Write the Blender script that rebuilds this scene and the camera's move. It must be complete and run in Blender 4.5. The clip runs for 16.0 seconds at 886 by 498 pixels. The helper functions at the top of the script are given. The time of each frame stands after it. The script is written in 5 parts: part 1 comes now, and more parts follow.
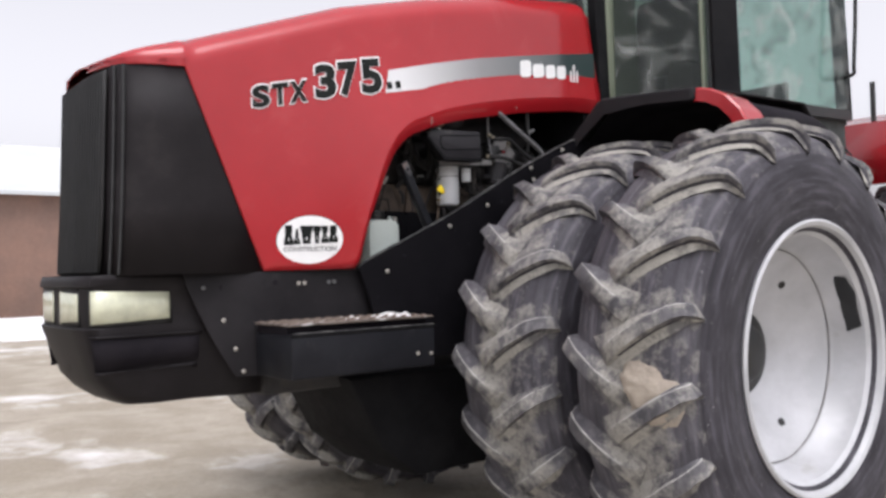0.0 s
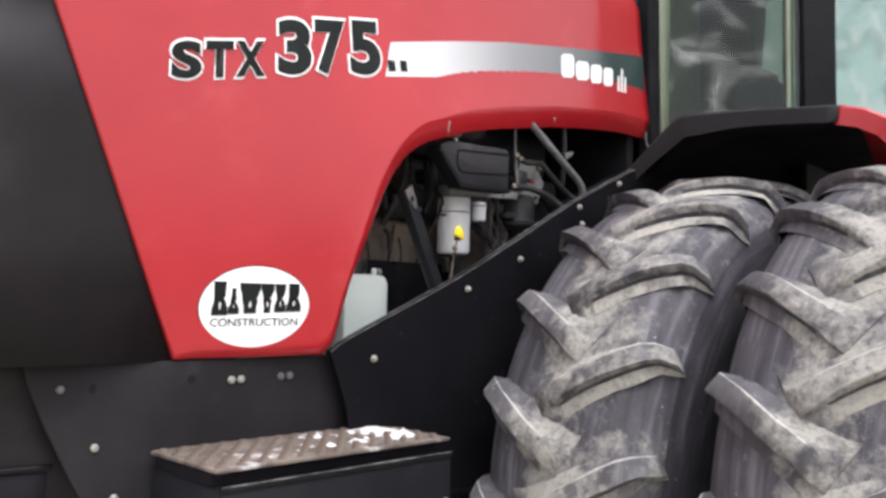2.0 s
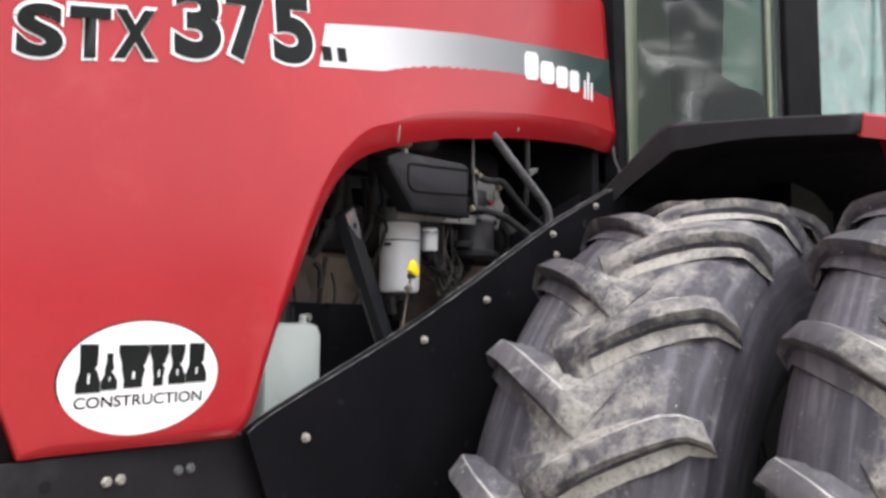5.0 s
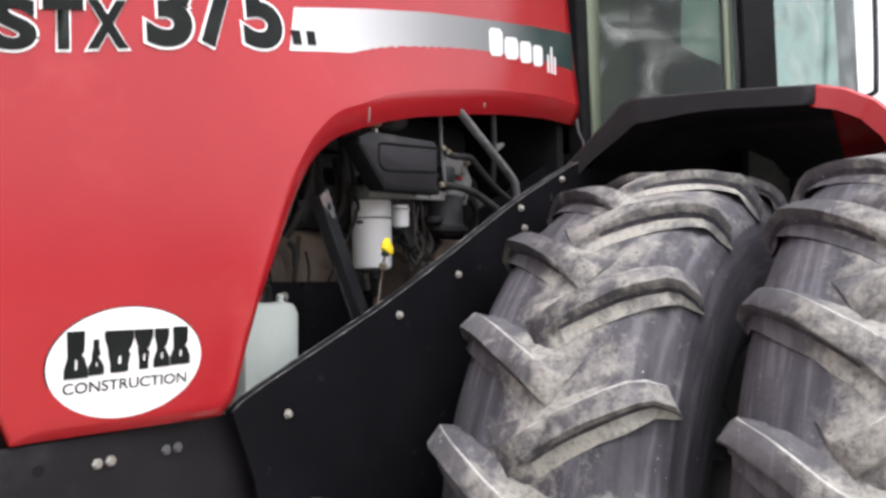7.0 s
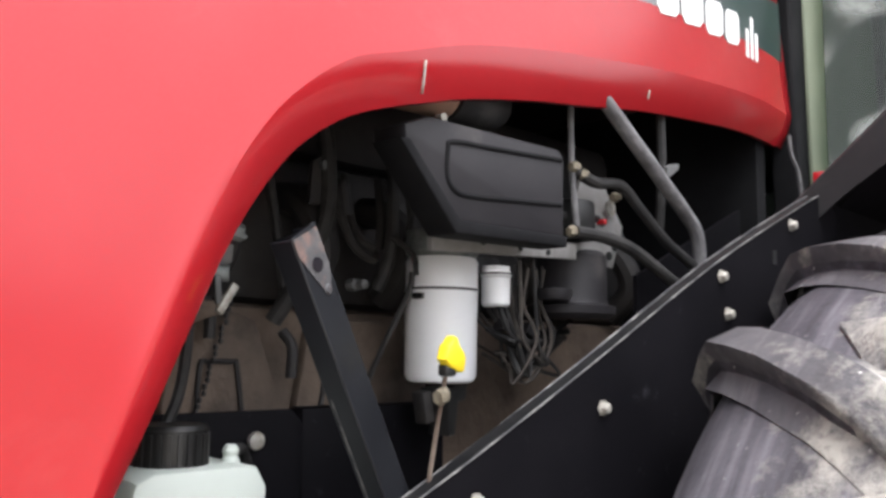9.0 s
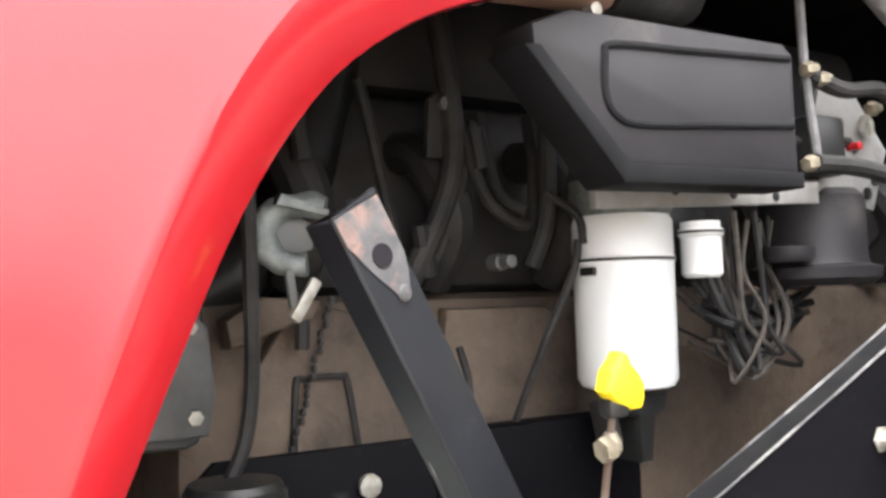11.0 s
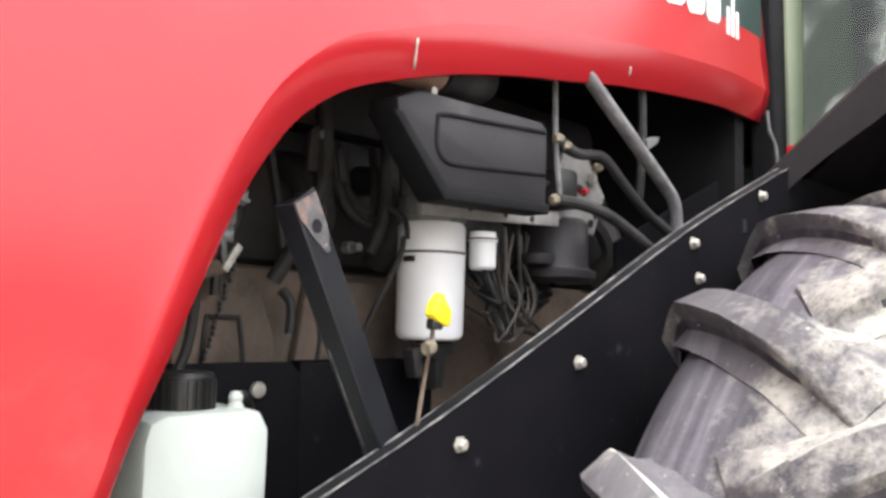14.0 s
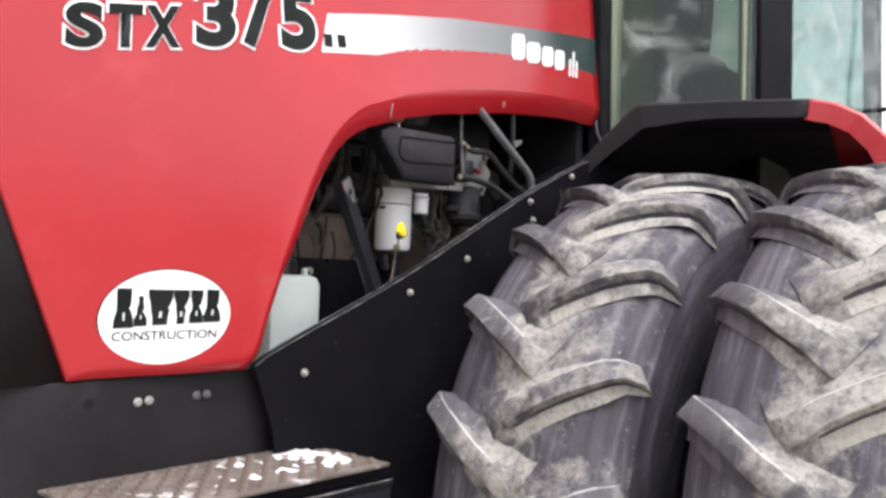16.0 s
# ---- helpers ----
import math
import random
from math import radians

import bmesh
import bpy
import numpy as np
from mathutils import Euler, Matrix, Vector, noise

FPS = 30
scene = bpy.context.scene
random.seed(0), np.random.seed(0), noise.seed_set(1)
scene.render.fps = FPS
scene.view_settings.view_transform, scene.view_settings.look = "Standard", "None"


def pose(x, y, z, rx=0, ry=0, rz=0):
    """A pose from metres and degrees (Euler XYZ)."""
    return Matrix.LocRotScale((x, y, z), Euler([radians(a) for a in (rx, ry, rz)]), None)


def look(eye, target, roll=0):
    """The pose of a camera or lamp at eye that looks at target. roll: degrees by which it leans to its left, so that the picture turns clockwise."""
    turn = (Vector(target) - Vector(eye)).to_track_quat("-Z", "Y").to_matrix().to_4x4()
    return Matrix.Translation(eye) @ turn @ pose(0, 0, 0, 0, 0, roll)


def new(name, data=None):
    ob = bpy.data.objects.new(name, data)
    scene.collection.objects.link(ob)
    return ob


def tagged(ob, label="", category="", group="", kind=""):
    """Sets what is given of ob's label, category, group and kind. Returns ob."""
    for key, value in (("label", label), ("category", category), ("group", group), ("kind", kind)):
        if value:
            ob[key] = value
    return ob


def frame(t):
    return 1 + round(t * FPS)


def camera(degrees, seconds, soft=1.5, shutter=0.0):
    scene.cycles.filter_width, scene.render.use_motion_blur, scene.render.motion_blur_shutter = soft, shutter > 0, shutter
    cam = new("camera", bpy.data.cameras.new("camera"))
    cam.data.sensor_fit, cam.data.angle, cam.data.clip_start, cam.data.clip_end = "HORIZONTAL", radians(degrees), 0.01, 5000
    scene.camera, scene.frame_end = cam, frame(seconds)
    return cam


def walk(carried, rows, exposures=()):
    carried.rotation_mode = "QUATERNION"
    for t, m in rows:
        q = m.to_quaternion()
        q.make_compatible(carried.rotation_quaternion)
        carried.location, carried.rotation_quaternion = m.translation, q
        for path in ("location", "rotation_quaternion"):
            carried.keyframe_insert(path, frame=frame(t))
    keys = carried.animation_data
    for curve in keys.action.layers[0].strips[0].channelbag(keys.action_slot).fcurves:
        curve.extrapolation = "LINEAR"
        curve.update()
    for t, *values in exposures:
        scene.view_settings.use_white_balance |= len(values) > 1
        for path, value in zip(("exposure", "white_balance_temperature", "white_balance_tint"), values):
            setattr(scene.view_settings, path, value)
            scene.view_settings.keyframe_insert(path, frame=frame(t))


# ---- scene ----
cam = camera(54.8, 16.0, 3.0)
PATH = [
    (0, (-1.807, -3.567, 1.45), (-0.555, -2.008, 1.494), -1.4),
    (0.5, (-1.63, -3.122, 1.509), (-0.326, -1.606, 1.553), 1.3),
    (1, (-1.452, -2.731, 1.593), (-0.084, -1.273, 1.636), -0.4),
    (1.5, (-1.257, -2.42, 1.617), (0.145, -0.996, 1.684), 0.3),
    (2, (-1.12, -2.094, 1.638), (0.303, -0.693, 1.75), 1.4),
    (2.5, (-0.998, -1.795, 1.683), (0.541, -0.522, 1.779), -0.0),
    (3, (-0.82, -1.603, 1.694), (0.699, -0.309, 1.826), 0.3),
    (3.5, (-0.664, -1.508, 1.727), (0.859, -0.22, 1.876), 0.2),
    (4, (-0.61, -1.475, 1.728), (0.886, -0.156, 1.877), 0.5),
    (4.5, (-0.611, -1.476, 1.728), (0.879, -0.151, 1.879), 0.6),
    (5, (-0.75, -1.589, 1.723), (0.806, -0.344, 1.886), 0.7),
    (5.2, (-0.849, -1.67, 1.692), (0.746, -0.466, 1.769), -0.1),
    (7.3, (-0.792, -1.578, 1.744), (0.82, -0.398, 1.847), -1.1),
    (7.5, (-0.633, -1.484, 1.74), (0.966, -0.298, 1.929), -0.8),
    (8, (-0.317, -1.248, 1.756), (1.246, -0.005, 1.861), 1.3),
    (8.5, (-0.041, -1.018, 1.827), (1.478, 0.27, 2.009), 0.7),
    (9, (0.179, -0.868, 1.856), (1.596, 0.523, 2.095), 1.0),
    (9.5, (0.366, -0.758, 1.897), (1.619, 0.787, 2.105), 1.5),
    (10, (0.471, -0.655, 1.925), (1.61, 0.976, 2.129), -1.8),
    (10.2, (0.495, -0.626, 1.929), (1.543, 1.069, 2.097), -2.9),
    (12.3, (0.46, -0.693, 1.89), (1.555, 0.977, 1.996), 0.9),
    (12.5, (0.45, -0.715, 1.89), (1.594, 0.92, 2.027), 1.3),
    (13, (0.403, -0.779, 1.887), (1.64, 0.781, 2.076), 2.0),
    (13.5, (0.311, -0.849, 1.872), (1.638, 0.631, 2.09), 2.5),
    (14, (0.116, -0.938, 1.837), (1.551, 0.445, 2.007), 1.5),
    (14.5, (-0.091, -1.149, 1.797), (1.357, 0.218, 1.991), 3.7),
    (15, (-0.313, -1.38, 1.766), (1.197, -0.078, 1.933), 4.6),
    (15.5, (-0.603, -1.615, 1.729), (0.958, -0.365, 1.759), 2.9),
    (16, (-0.947, -1.858, 1.718), (0.596, -0.586, 1.783), 2.0),
]
# exposure follows the clip's own brightening near the engine bay
EXPOSURES = [(0, -0.48, 6280, 16), (1.2, -0.06, 6280, 15), (2.0, 0.04, 6280, 14), (3, 0.04, 6280, 14), (5, 0.0, 6280, 14), (7.5, 0.08, 6280, 14), (9, 0.55, 6300, 13), (9.5, 0.78, 6420, 12), (10, 1.4, 6500, 11),
             (12.5, 1.66, 6540, 11), (13.0, 1.64, 6520, 11), (13.5, 1.42, 6480, 11), (14, 0.95, 6450, 12), (15, 0.42, 6300, 13), (16, 0.24, 6280, 14)]
walk(cam, [(t, look(eye, target, roll)) for t, eye, target, roll in PATH], EXPOSURES)

# ---- world, sun ----
world = bpy.data.worlds.new("world")
scene.world = world
world.use_nodes = True
wn, wl = world.node_tree.nodes, world.node_tree.links
sky = wn.new("ShaderNodeTexSky")
sky.sky_type = "NISHITA"
sky.sun_disc = False
sky.sun_elevation, sky.sun_rotation = radians(66), radians(200)
sky.air_density, sky.dust_density = 1.0, 4.0
grey = wn.new("ShaderNodeHueSaturation")
grey.inputs["Saturation"].default_value, grey.inputs["Value"].default_value = 0.06, 2.3
wl.new(sky.outputs["Color"], grey.inputs["Color"])
wl.new(grey.outputs["Color"], wn["Background"].inputs["Color"])
wn["Background"].inputs["Strength"].default_value = 0.15
sun = new("sun", bpy.data.lights.new("sun", "SUN"))
sun.data.energy, sun.data.angle, sun.data.color = 1.5, radians(40), (1.0, 0.97, 0.93)
sun.matrix_world = look((-1.5, -4.5, 12), (0.5, 0, 1))

# ---- materials ----


def material(name, base, rough=0.5, metal=0.0, second=None, scale=6.0, mix=(0.4, 0.65), fine=0.0, fine_scale=120.0,
             dirt=None, dirt_scale=3.0, dirt_mix=(0.55, 0.75), dirt_rough=0.9, coat=0.0, relief=0.0, relief_scale=30.0, worn=None, worn_mix=(0.54, 0.6), shine=0.5, swirl=0.0, vary=False, coat_rough=0.14):
    """A procedural surface: base colour broken by a second one, fine grain, dirt with a shape of its own, worn edges and relief."""
    m = bpy.data.materials.new(name)
    m.use_nodes = True
    n, l = m.node_tree.nodes, m.node_tree.links
    p = n["Principled BSDF"]
    co = n.new("ShaderNodeTexCoord").outputs["Object"]
    if vary:                                      # alike pieces differ by a shift of the pattern
        shift, by = n.new("ShaderNodeVectorMath"), n.new("ShaderNodeMath")
        by.operation, by.inputs[1].default_value = "MULTIPLY", 40.0
        l.new(n.new("ShaderNodeObjectInfo").outputs["Random"], by.inputs[0])
        l.new(co, shift.inputs[0])
        l.new(by.outputs["Value"], shift.inputs[1])
        co = shift.outputs["Vector"]

    def cloud(s, detail=6.0, rough_=0.6, distort=0.0):
        t = n.new("ShaderNodeTexNoise")
        t.inputs["Distortion"].default_value = distort
        t.inputs["Scale"].default_value, t.inputs["Detail"].default_value, t.inputs["Roughness"].default_value = s, detail, rough_
        l.new(co, t.inputs["Vector"])
        return t.outputs["Fac"]

    def ramp(fac, lo, hi):
        r = n.new("ShaderNodeMapRange")
        r.inputs["From Min"].default_value, r.inputs["From Max"].default_value = lo, hi
        l.new(fac, r.inputs["Value"])
        return r.outputs["Result"]

    def blend(fac, a, b, mode="MIX"):
        x = n.new("ShaderNodeMix")
        x.data_type, x.blend_type = "RGBA", mode
        if hasattr(fac, "links"):
            l.new(fac, x.inputs["Factor"])
        else:
            x.inputs["Factor"].default_value = fac
        for v, slot in ((a, 6), (b, 7)):
            if hasattr(v, "links"):
                l.new(v, x.inputs[slot])
            else:
                x.inputs[slot].default_value = (*v, 1)
        return x.outputs[2]

    colour = base
    if second:
        colour = blend(ramp(cloud(scale), *mix), base, second)
    if fine:
        colour = blend(fine, colour, blend(cloud(fine_scale, 3.0), (0.25, 0.25, 0.25), (1.0, 1.0, 1.0)), "MULTIPLY")
    roughness = None
    if dirt:
        mask = ramp(cloud(dirt_scale, 8.0, 0.65, swirl), *dirt_mix)
        colour = blend(mask, colour, dirt)
        r = n.new("ShaderNodeMix")
        r.inputs[2].default_value, r.inputs[3].default_value = rough, dirt_rough
        l.new(mask, r.inputs[0])
        roughness = r.outputs[0]
    if worn:
        g = n.new("ShaderNodeNewGeometry")
        colour = blend(ramp(g.outputs["Pointiness"], *worn_mix), colour, worn)
    if hasattr(colour, "links"):
        l.new(colour, p.inputs["Base Color"])
    else:
        p.inputs["Base Color"].default_value = (*colour, 1)
    if roughness:
        l.new(roughness, p.inputs["Roughness"])
    else:
        v = n.new("ShaderNodeMapRange")
        v.inputs["To Min"].default_value, v.inputs["To Max"].default_value = rough * 0.8, min(1.0, rough * 1.2)
        l.new(cloud(scale * 3), v.inputs["Value"])
        l.new(v.outputs["Result"], p.inputs["Roughness"])
    p.inputs["Metallic"].default_value, p.inputs["Specular IOR Level"].default_value = metal, shine
    p.inputs["Coat Weight"].default_value = coat
    p.inputs["Coat Roughness"].default_value = coat_rough
    if relief:
        b = n.new("ShaderNodeBump")
        b.inputs["Strength"].default_value, b.inputs["Distance"].default_value = 1.0, relief
        l.new(cloud(relief_scale, 4.0), b.inputs["Height"])
        l.new(b.outputs["Normal"], p.inputs["Normal"])
    return m


RED = material("red_paint", (0.335, 0.0088, 0.0135), 0.42, second=(0.365, 0.0120, 0.0170), scale=2.0, coat=1.0, dirt=(0.39, 0.036, 0.038),
               dirt_scale=4.0, dirt_mix=(0.56, 0.9), dirt_rough=0.5, swirl=0.6, relief=0.0006, relief_scale=14, shine=0.08, coat_rough=0.16)
NOSE = material("black_nose_plastic", (0.0112, 0.0094, 0.0104), 0.55, second=(0.0168, 0.0142, 0.0155), scale=5, shine=0.18, fine=0.3,
                dirt=(0.032, 0.029, 0.028), dirt_scale=5, dirt_mix=(0.58, 0.95), dirt_rough=0.8)
STEEL = material("black_painted_steel", (0.0048, 0.0045, 0.0058), 0.6, second=(0.0076, 0.0071, 0.0088), scale=4, shine=0.06, fine=0.3,
                 dirt=(0.050, 0.050, 0.058), dirt_scale=26, dirt_mix=(0.63, 0.88), dirt_rough=0.85)
FENDER = material("dull_black_fender_plastic", (0.013, 0.012, 0.0138), 0.6, second=(0.020, 0.0186, 0.020), scale=5, shine=0.22, fine=0.3,
                  dirt=(0.06, 0.057, 0.056), dirt_scale=7, dirt_mix=(0.58, 0.95), dirt_rough=0.85)
RAIL = material("dull_black_frame_paint", (0.0155, 0.0140, 0.0158), 0.6, second=(0.023, 0.021, 0.023), scale=4, shine=0.15, fine=0.35,
                dirt=(0.045, 0.043, 0.044), dirt_scale=6, dirt_mix=(0.58, 0.95), dirt_rough=0.85)
STRUT = material("scuffed_black_strut_paint", (0.0070, 0.0078, 0.0102), 0.42, second=(0.0125, 0.0138, 0.0172), scale=7, fine=0.3, dirt=(0.09, 0.088, 0.09), dirt_scale=14, dirt_mix=(0.62, 0.95), shine=0.32)
SCUFF = material("paint_worn_to_grey_and_rust", (0.038, 0.038, 0.042), 0.6, second=(0.085, 0.082, 0.083), scale=30, dirt=(0.19, 0.115, 0.095), dirt_scale=40, dirt_mix=(0.50, 0.66), swirl=0.8)
PLATE = material("pale_grey_bracket_paint", (0.25, 0.243, 0.24), 0.6, second=(0.17, 0.165, 0.16), scale=14, dirt=(0.13, 0.12, 0.11), dirt_scale=20, dirt_mix=(0.58, 0.8))
STEP = material("dusty_step_steel", (0.009, 0.0092, 0.012), 0.55, second=(0.014, 0.0145, 0.018), scale=5, fine=0.3, dirt=(0.05, 0.048, 0.048), dirt_scale=9, dirt_mix=(0.6, 0.95), shine=0.18)
EDGE = material("bare_scratched_edge", (0.022, 0.022, 0.025), 0.5, second=(0.20, 0.196, 0.19), scale=24, mix=(0.44, 0.66), fine=0.5, fine_scale=90)
MUD = material("mud_caked_tread", (0.095, 0.072, 0.060), 0.95, second=(0.20, 0.165, 0.14), scale=9, fine=0.4, fine_scale=60, dirt=(0.66, 0.65, 0.64), dirt_scale=6, dirt_mix=(0.55, 0.68), relief=0.006, relief_scale=50)


def tyre_material(name, clean, grey, dust, middle=0.0, reach=0.10, patch=(0.52, 0.62), streak=0.5, cake=0.0, relief=0.005, vary=False):
    """Rubber of a wheel that turns about its local y: grey film, streaks that run round the tyre, and dust caked in patches, more of it along
    the middle of the tread where the bars meet, from middle and reach, and less on the inner shoulder."""
    m = bpy.data.materials.new(name)
    m.use_nodes = True
    n, l = m.node_tree.nodes, m.node_tree.links
    p = n["Principled BSDF"]

    def calc(op, a, b=None, c=None):
        q = n.new("ShaderNodeMath")
        q.operation = op
        for k, v in enumerate((a, b, c)):
            if v is not None:
                if hasattr(v, "links"):
                    l.new(v, q.inputs[k])
                else:
                    q.inputs[k].default_value = v
        return q.outputs["Value"]

    def cloud(vector, s, detail=5.0, rough_=0.6):
        t = n.new("ShaderNodeTexNoise")
        t.inputs["Scale"].default_value, t.inputs["Detail"].default_value, t.inputs["Roughness"].default_value = s, detail, rough_
        l.new(vector, t.inputs["Vector"])
        return t.outputs["Fac"]

    def span(v, lo, hi):
        r = n.new("ShaderNodeMapRange")
        r.inputs["From Min"].default_value, r.inputs["From Max"].default_value = lo, hi
        l.new(v, r.inputs["Value"])
        return r.outputs["Result"]

    def blend(fac, a, b):
        x = n.new("ShaderNodeMix")
        x.data_type = "RGBA"
        l.new(fac, x.inputs["Factor"])
        for v, slot in ((a, 6), (b, 7)):
            if hasattr(v, "links"):
                l.new(v, x.inputs[slot])
            else:
                x.inputs[slot].default_value = (*v, 1)
        return x.outputs[2]

    co = n.new("ShaderNodeTexCoord").outputs["Object"]
    sep, mixed = n.new("ShaderNodeSeparateXYZ"), n.new("ShaderNodeCombineXYZ")
    l.new(co, sep.inputs["Vector"])
    x, y, z = sep.outputs
    if vary:
        shift, by = n.new("ShaderNodeVectorMath"), calc("MULTIPLY", n.new("ShaderNodeObjectInfo").outputs["Random"], 37.0)
        l.new(co, shift.inputs[0])
        l.new(by, shift.inputs[1])
        co = shift.outputs["Vector"]
    l.new(calc("MULTIPLY", y, 34.0), mixed.inputs[0])
    l.new(calc("MULTIPLY", calc("ARCTAN2", z, x), 3.4), mixed.inputs[1])
    l.new(calc("MULTIPLY", calc("SQRT", calc("ADD", calc("MULTIPLY", x, x), calc("MULTIPLY", z, z))), 34.0), mixed.inputs[2])
    lines = cloud(mixed.outputs["Vector"], 1.0, 4.0, 0.55)
    big, mid, small = cloud(co, 4.0, 4.0), cloud(co, 13.0, 7.0, 0.68), cloud(co, 75.0, 3.0)
    colour = blend(span(big, 0.36, 0.66), clean, grey)
    pale = tuple(v * 1.9 for v in grey)
    colour = blend(calc("MULTIPLY", span(lines, 0.52, 0.72), streak), colour, pale)
    colour = blend(calc("MULTIPLY", span(lines, 0.48, 0.30), streak), colour, tuple(v * 0.55 for v in clean))
    near = calc("MULTIPLY", span(calc("ABSOLUTE", calc("ADD", y, 0.04)), reach, 0.0), middle)
    near = calc("SUBTRACT", near, calc("MULTIPLY", span(y, 0.04, 0.18), 0.6 * middle))
    caked = span(calc("ADD", calc("ADD", calc("MULTIPLY", mid, 0.7), calc("MULTIPLY", big, 0.3)), calc("ADD", near, cake)), *patch)
    caked = calc("MULTIPLY", caked, span(small, 0.10, 0.52))
    colour = blend(caked, colour, dust)
    colour = blend(span(small, 0.69, 0.78), colour, (0.46, 0.45, 0.43))
    colour = blend(calc("MULTIPLY", span(small, 0.36, 0.26), 0.4), colour, tuple(v * 0.7 for v in clean))
    l.new(colour, p.inputs["Base Color"])
    l.new(calc("MULTIPLY_ADD", caked, 0.25, 0.68), p.inputs["Roughness"])
    p.inputs["Specular IOR Level"].default_value = 0.3
    b = n.new("ShaderNodeBump")
    b.inputs["Strength"].default_value, b.inputs["Distance"].default_value = 1.0, relief
    l.new(calc("ADD", calc("MULTIPLY", mid, 0.8), calc("ADD", calc("MULTIPLY", caked, 0.35), calc("MULTIPLY", small, 0.25))), b.inputs["Height"])
    l.new(b.outputs["Normal"], p.inputs["Normal"])
    return m


RUBBER = tyre_material("streaked_sidewall_rubber", (0.029, 0.027, 0.033), (0.052, 0.049, 0.058), (0.14, 0.134, 0.128), patch=(0.57, 0.78), streak=0.75, relief=0.003)
GROOVE = tyre_material("tread_ground_rubber", (0.050, 0.047, 0.056), (0.085, 0.081, 0.091), (0.27, 0.259, 0.236), middle=0.16, reach=0.21, patch=(0.52, 0.66), streak=0.7)
BANK = tyre_material("tread_rubber_beside_bars", (0.058, 0.055, 0.063), (0.100, 0.096, 0.102), (0.30, 0.288, 0.258), middle=0.17, reach=0.22, patch=(0.51, 0.64), streak=0.4, vary=True)
TREAD = tyre_material("dusty_tread_bar_rubber", (0.054, 0.052, 0.058), (0.118, 0.113, 0.116), (0.31, 0.297, 0.267), middle=0.07, reach=0.22, patch=(0.48, 0.62), streak=0.35, vary=True)
WORN = tyre_material("pale_scuffed_bar_edge", (0.17, 0.164, 0.16), (0.29, 0.282, 0.27), (0.45, 0.438, 0.41), patch=(0.40, 0.55), streak=0.1, vary=True)
SILT = tyre_material("dust_packed_against_bars", (0.10, 0.096, 0.096), (0.17, 0.163, 0.152), (0.34, 0.325, 0.288), middle=0.12, reach=0.20, patch=(0.45, 0.56), streak=0.3, vary=True)
DUSTED = material("dust_on_folded_edge", (0.005, 0.005, 0.006), 0.6, second=(0.013, 0.0127, 0.013), scale=22, mix=(0.40, 0.72), fine=0.4, shine=0.15)
CLAY = material("dried_clay", (0.45, 0.39, 0.32), 0.95, second=(0.36, 0.31, 0.255), scale=9, fine=0.4, fine_scale=50, dirt=(0.22, 0.20, 0.185), dirt_scale=14, dirt_mix=(0.58, 0.75), relief=0.006, relief_scale=60)
WHEEL = material("pale_silver_wheel_paint", (0.53, 0.535, 0.55), 0.42, second=(0.42, 0.425, 0.435), scale=3, dirt=(0.30, 0.275, 0.24),
                 dirt_scale=5, dirt_mix=(0.60, 0.9), metal=0.15, relief=0.001, relief_scale=9)
SEAM = material("dark_weld_seam", (0.16, 0.155, 0.15), 0.7, second=(0.30, 0.295, 0.29), scale=8)
COVER = material("dark_grey_cover_plastic", (0.0165, 0.0152, 0.0178), 0.55, second=(0.025, 0.0232, 0.0258), scale=6, fine=0.3, dirt=(0.11, 0.10, 0.095),
                 dirt_scale=6, dirt_mix=(0.58, 0.95), shine=0.35)
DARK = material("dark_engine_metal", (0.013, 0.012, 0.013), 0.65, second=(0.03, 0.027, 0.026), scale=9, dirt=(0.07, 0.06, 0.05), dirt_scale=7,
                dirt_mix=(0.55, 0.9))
TAN = material("dusty_tan_engine_paint", (0.178, 0.134, 0.104), 0.75, second=(0.10, 0.078, 0.063), scale=5, fine=0.4, fine_scale=50,
               dirt=(0.050, 0.040, 0.034), dirt_scale=7, dirt_mix=(0.53, 0.72), swirl=0.5, relief=0.004, relief_scale=40, shine=0.3)
HOSE = material("black_hose_rubber", (0.016, 0.0155, 0.016), 0.65, second=(0.042, 0.040, 0.039), scale=14, fine=0.4, shine=0.3)
PIPE = material("grey_sleeved_hose", (0.19, 0.185, 0.19), 0.65, second=(0.10, 0.097, 0.10), scale=25, fine=0.5)
ZINC = material("galvanised_steel", (0.27, 0.29, 0.285), 0.55, 0.4, second=(0.15, 0.165, 0.16), scale=45, fine=0.4)
FILTER = material("white_filter_enamel", (0.88, 0.89, 0.90), 0.3, second=(0.84, 0.85, 0.86), scale=8, coat=0.3)
TANK = material("milky_tank_plastic", (0.56, 0.615, 0.575), 0.45, second=(0.51, 0.565, 0.52), scale=4, dirt=(0.42, 0.42, 0.34), dirt_scale=6, dirt_mix=(0.6, 0.95))
YELLOW = material("yellow_plastic", (0.80, 0.62, 0.02), 0.4, second=(0.7, 0.52, 0.02), scale=20)
BLACK = material("black_plastic", (0.012, 0.012, 0.012), 0.4, second=(0.02, 0.02, 0.02), scale=10)
BOLT = material("zinc_bolt", (0.42, 0.405, 0.37), 0.5, 0.5, second=(0.27, 0.25, 0.205), scale=60)
FITTING = material("dull_brass", (0.30, 0.265, 0.20), 0.5, 0.5, second=(0.17, 0.145, 0.105), scale=50)
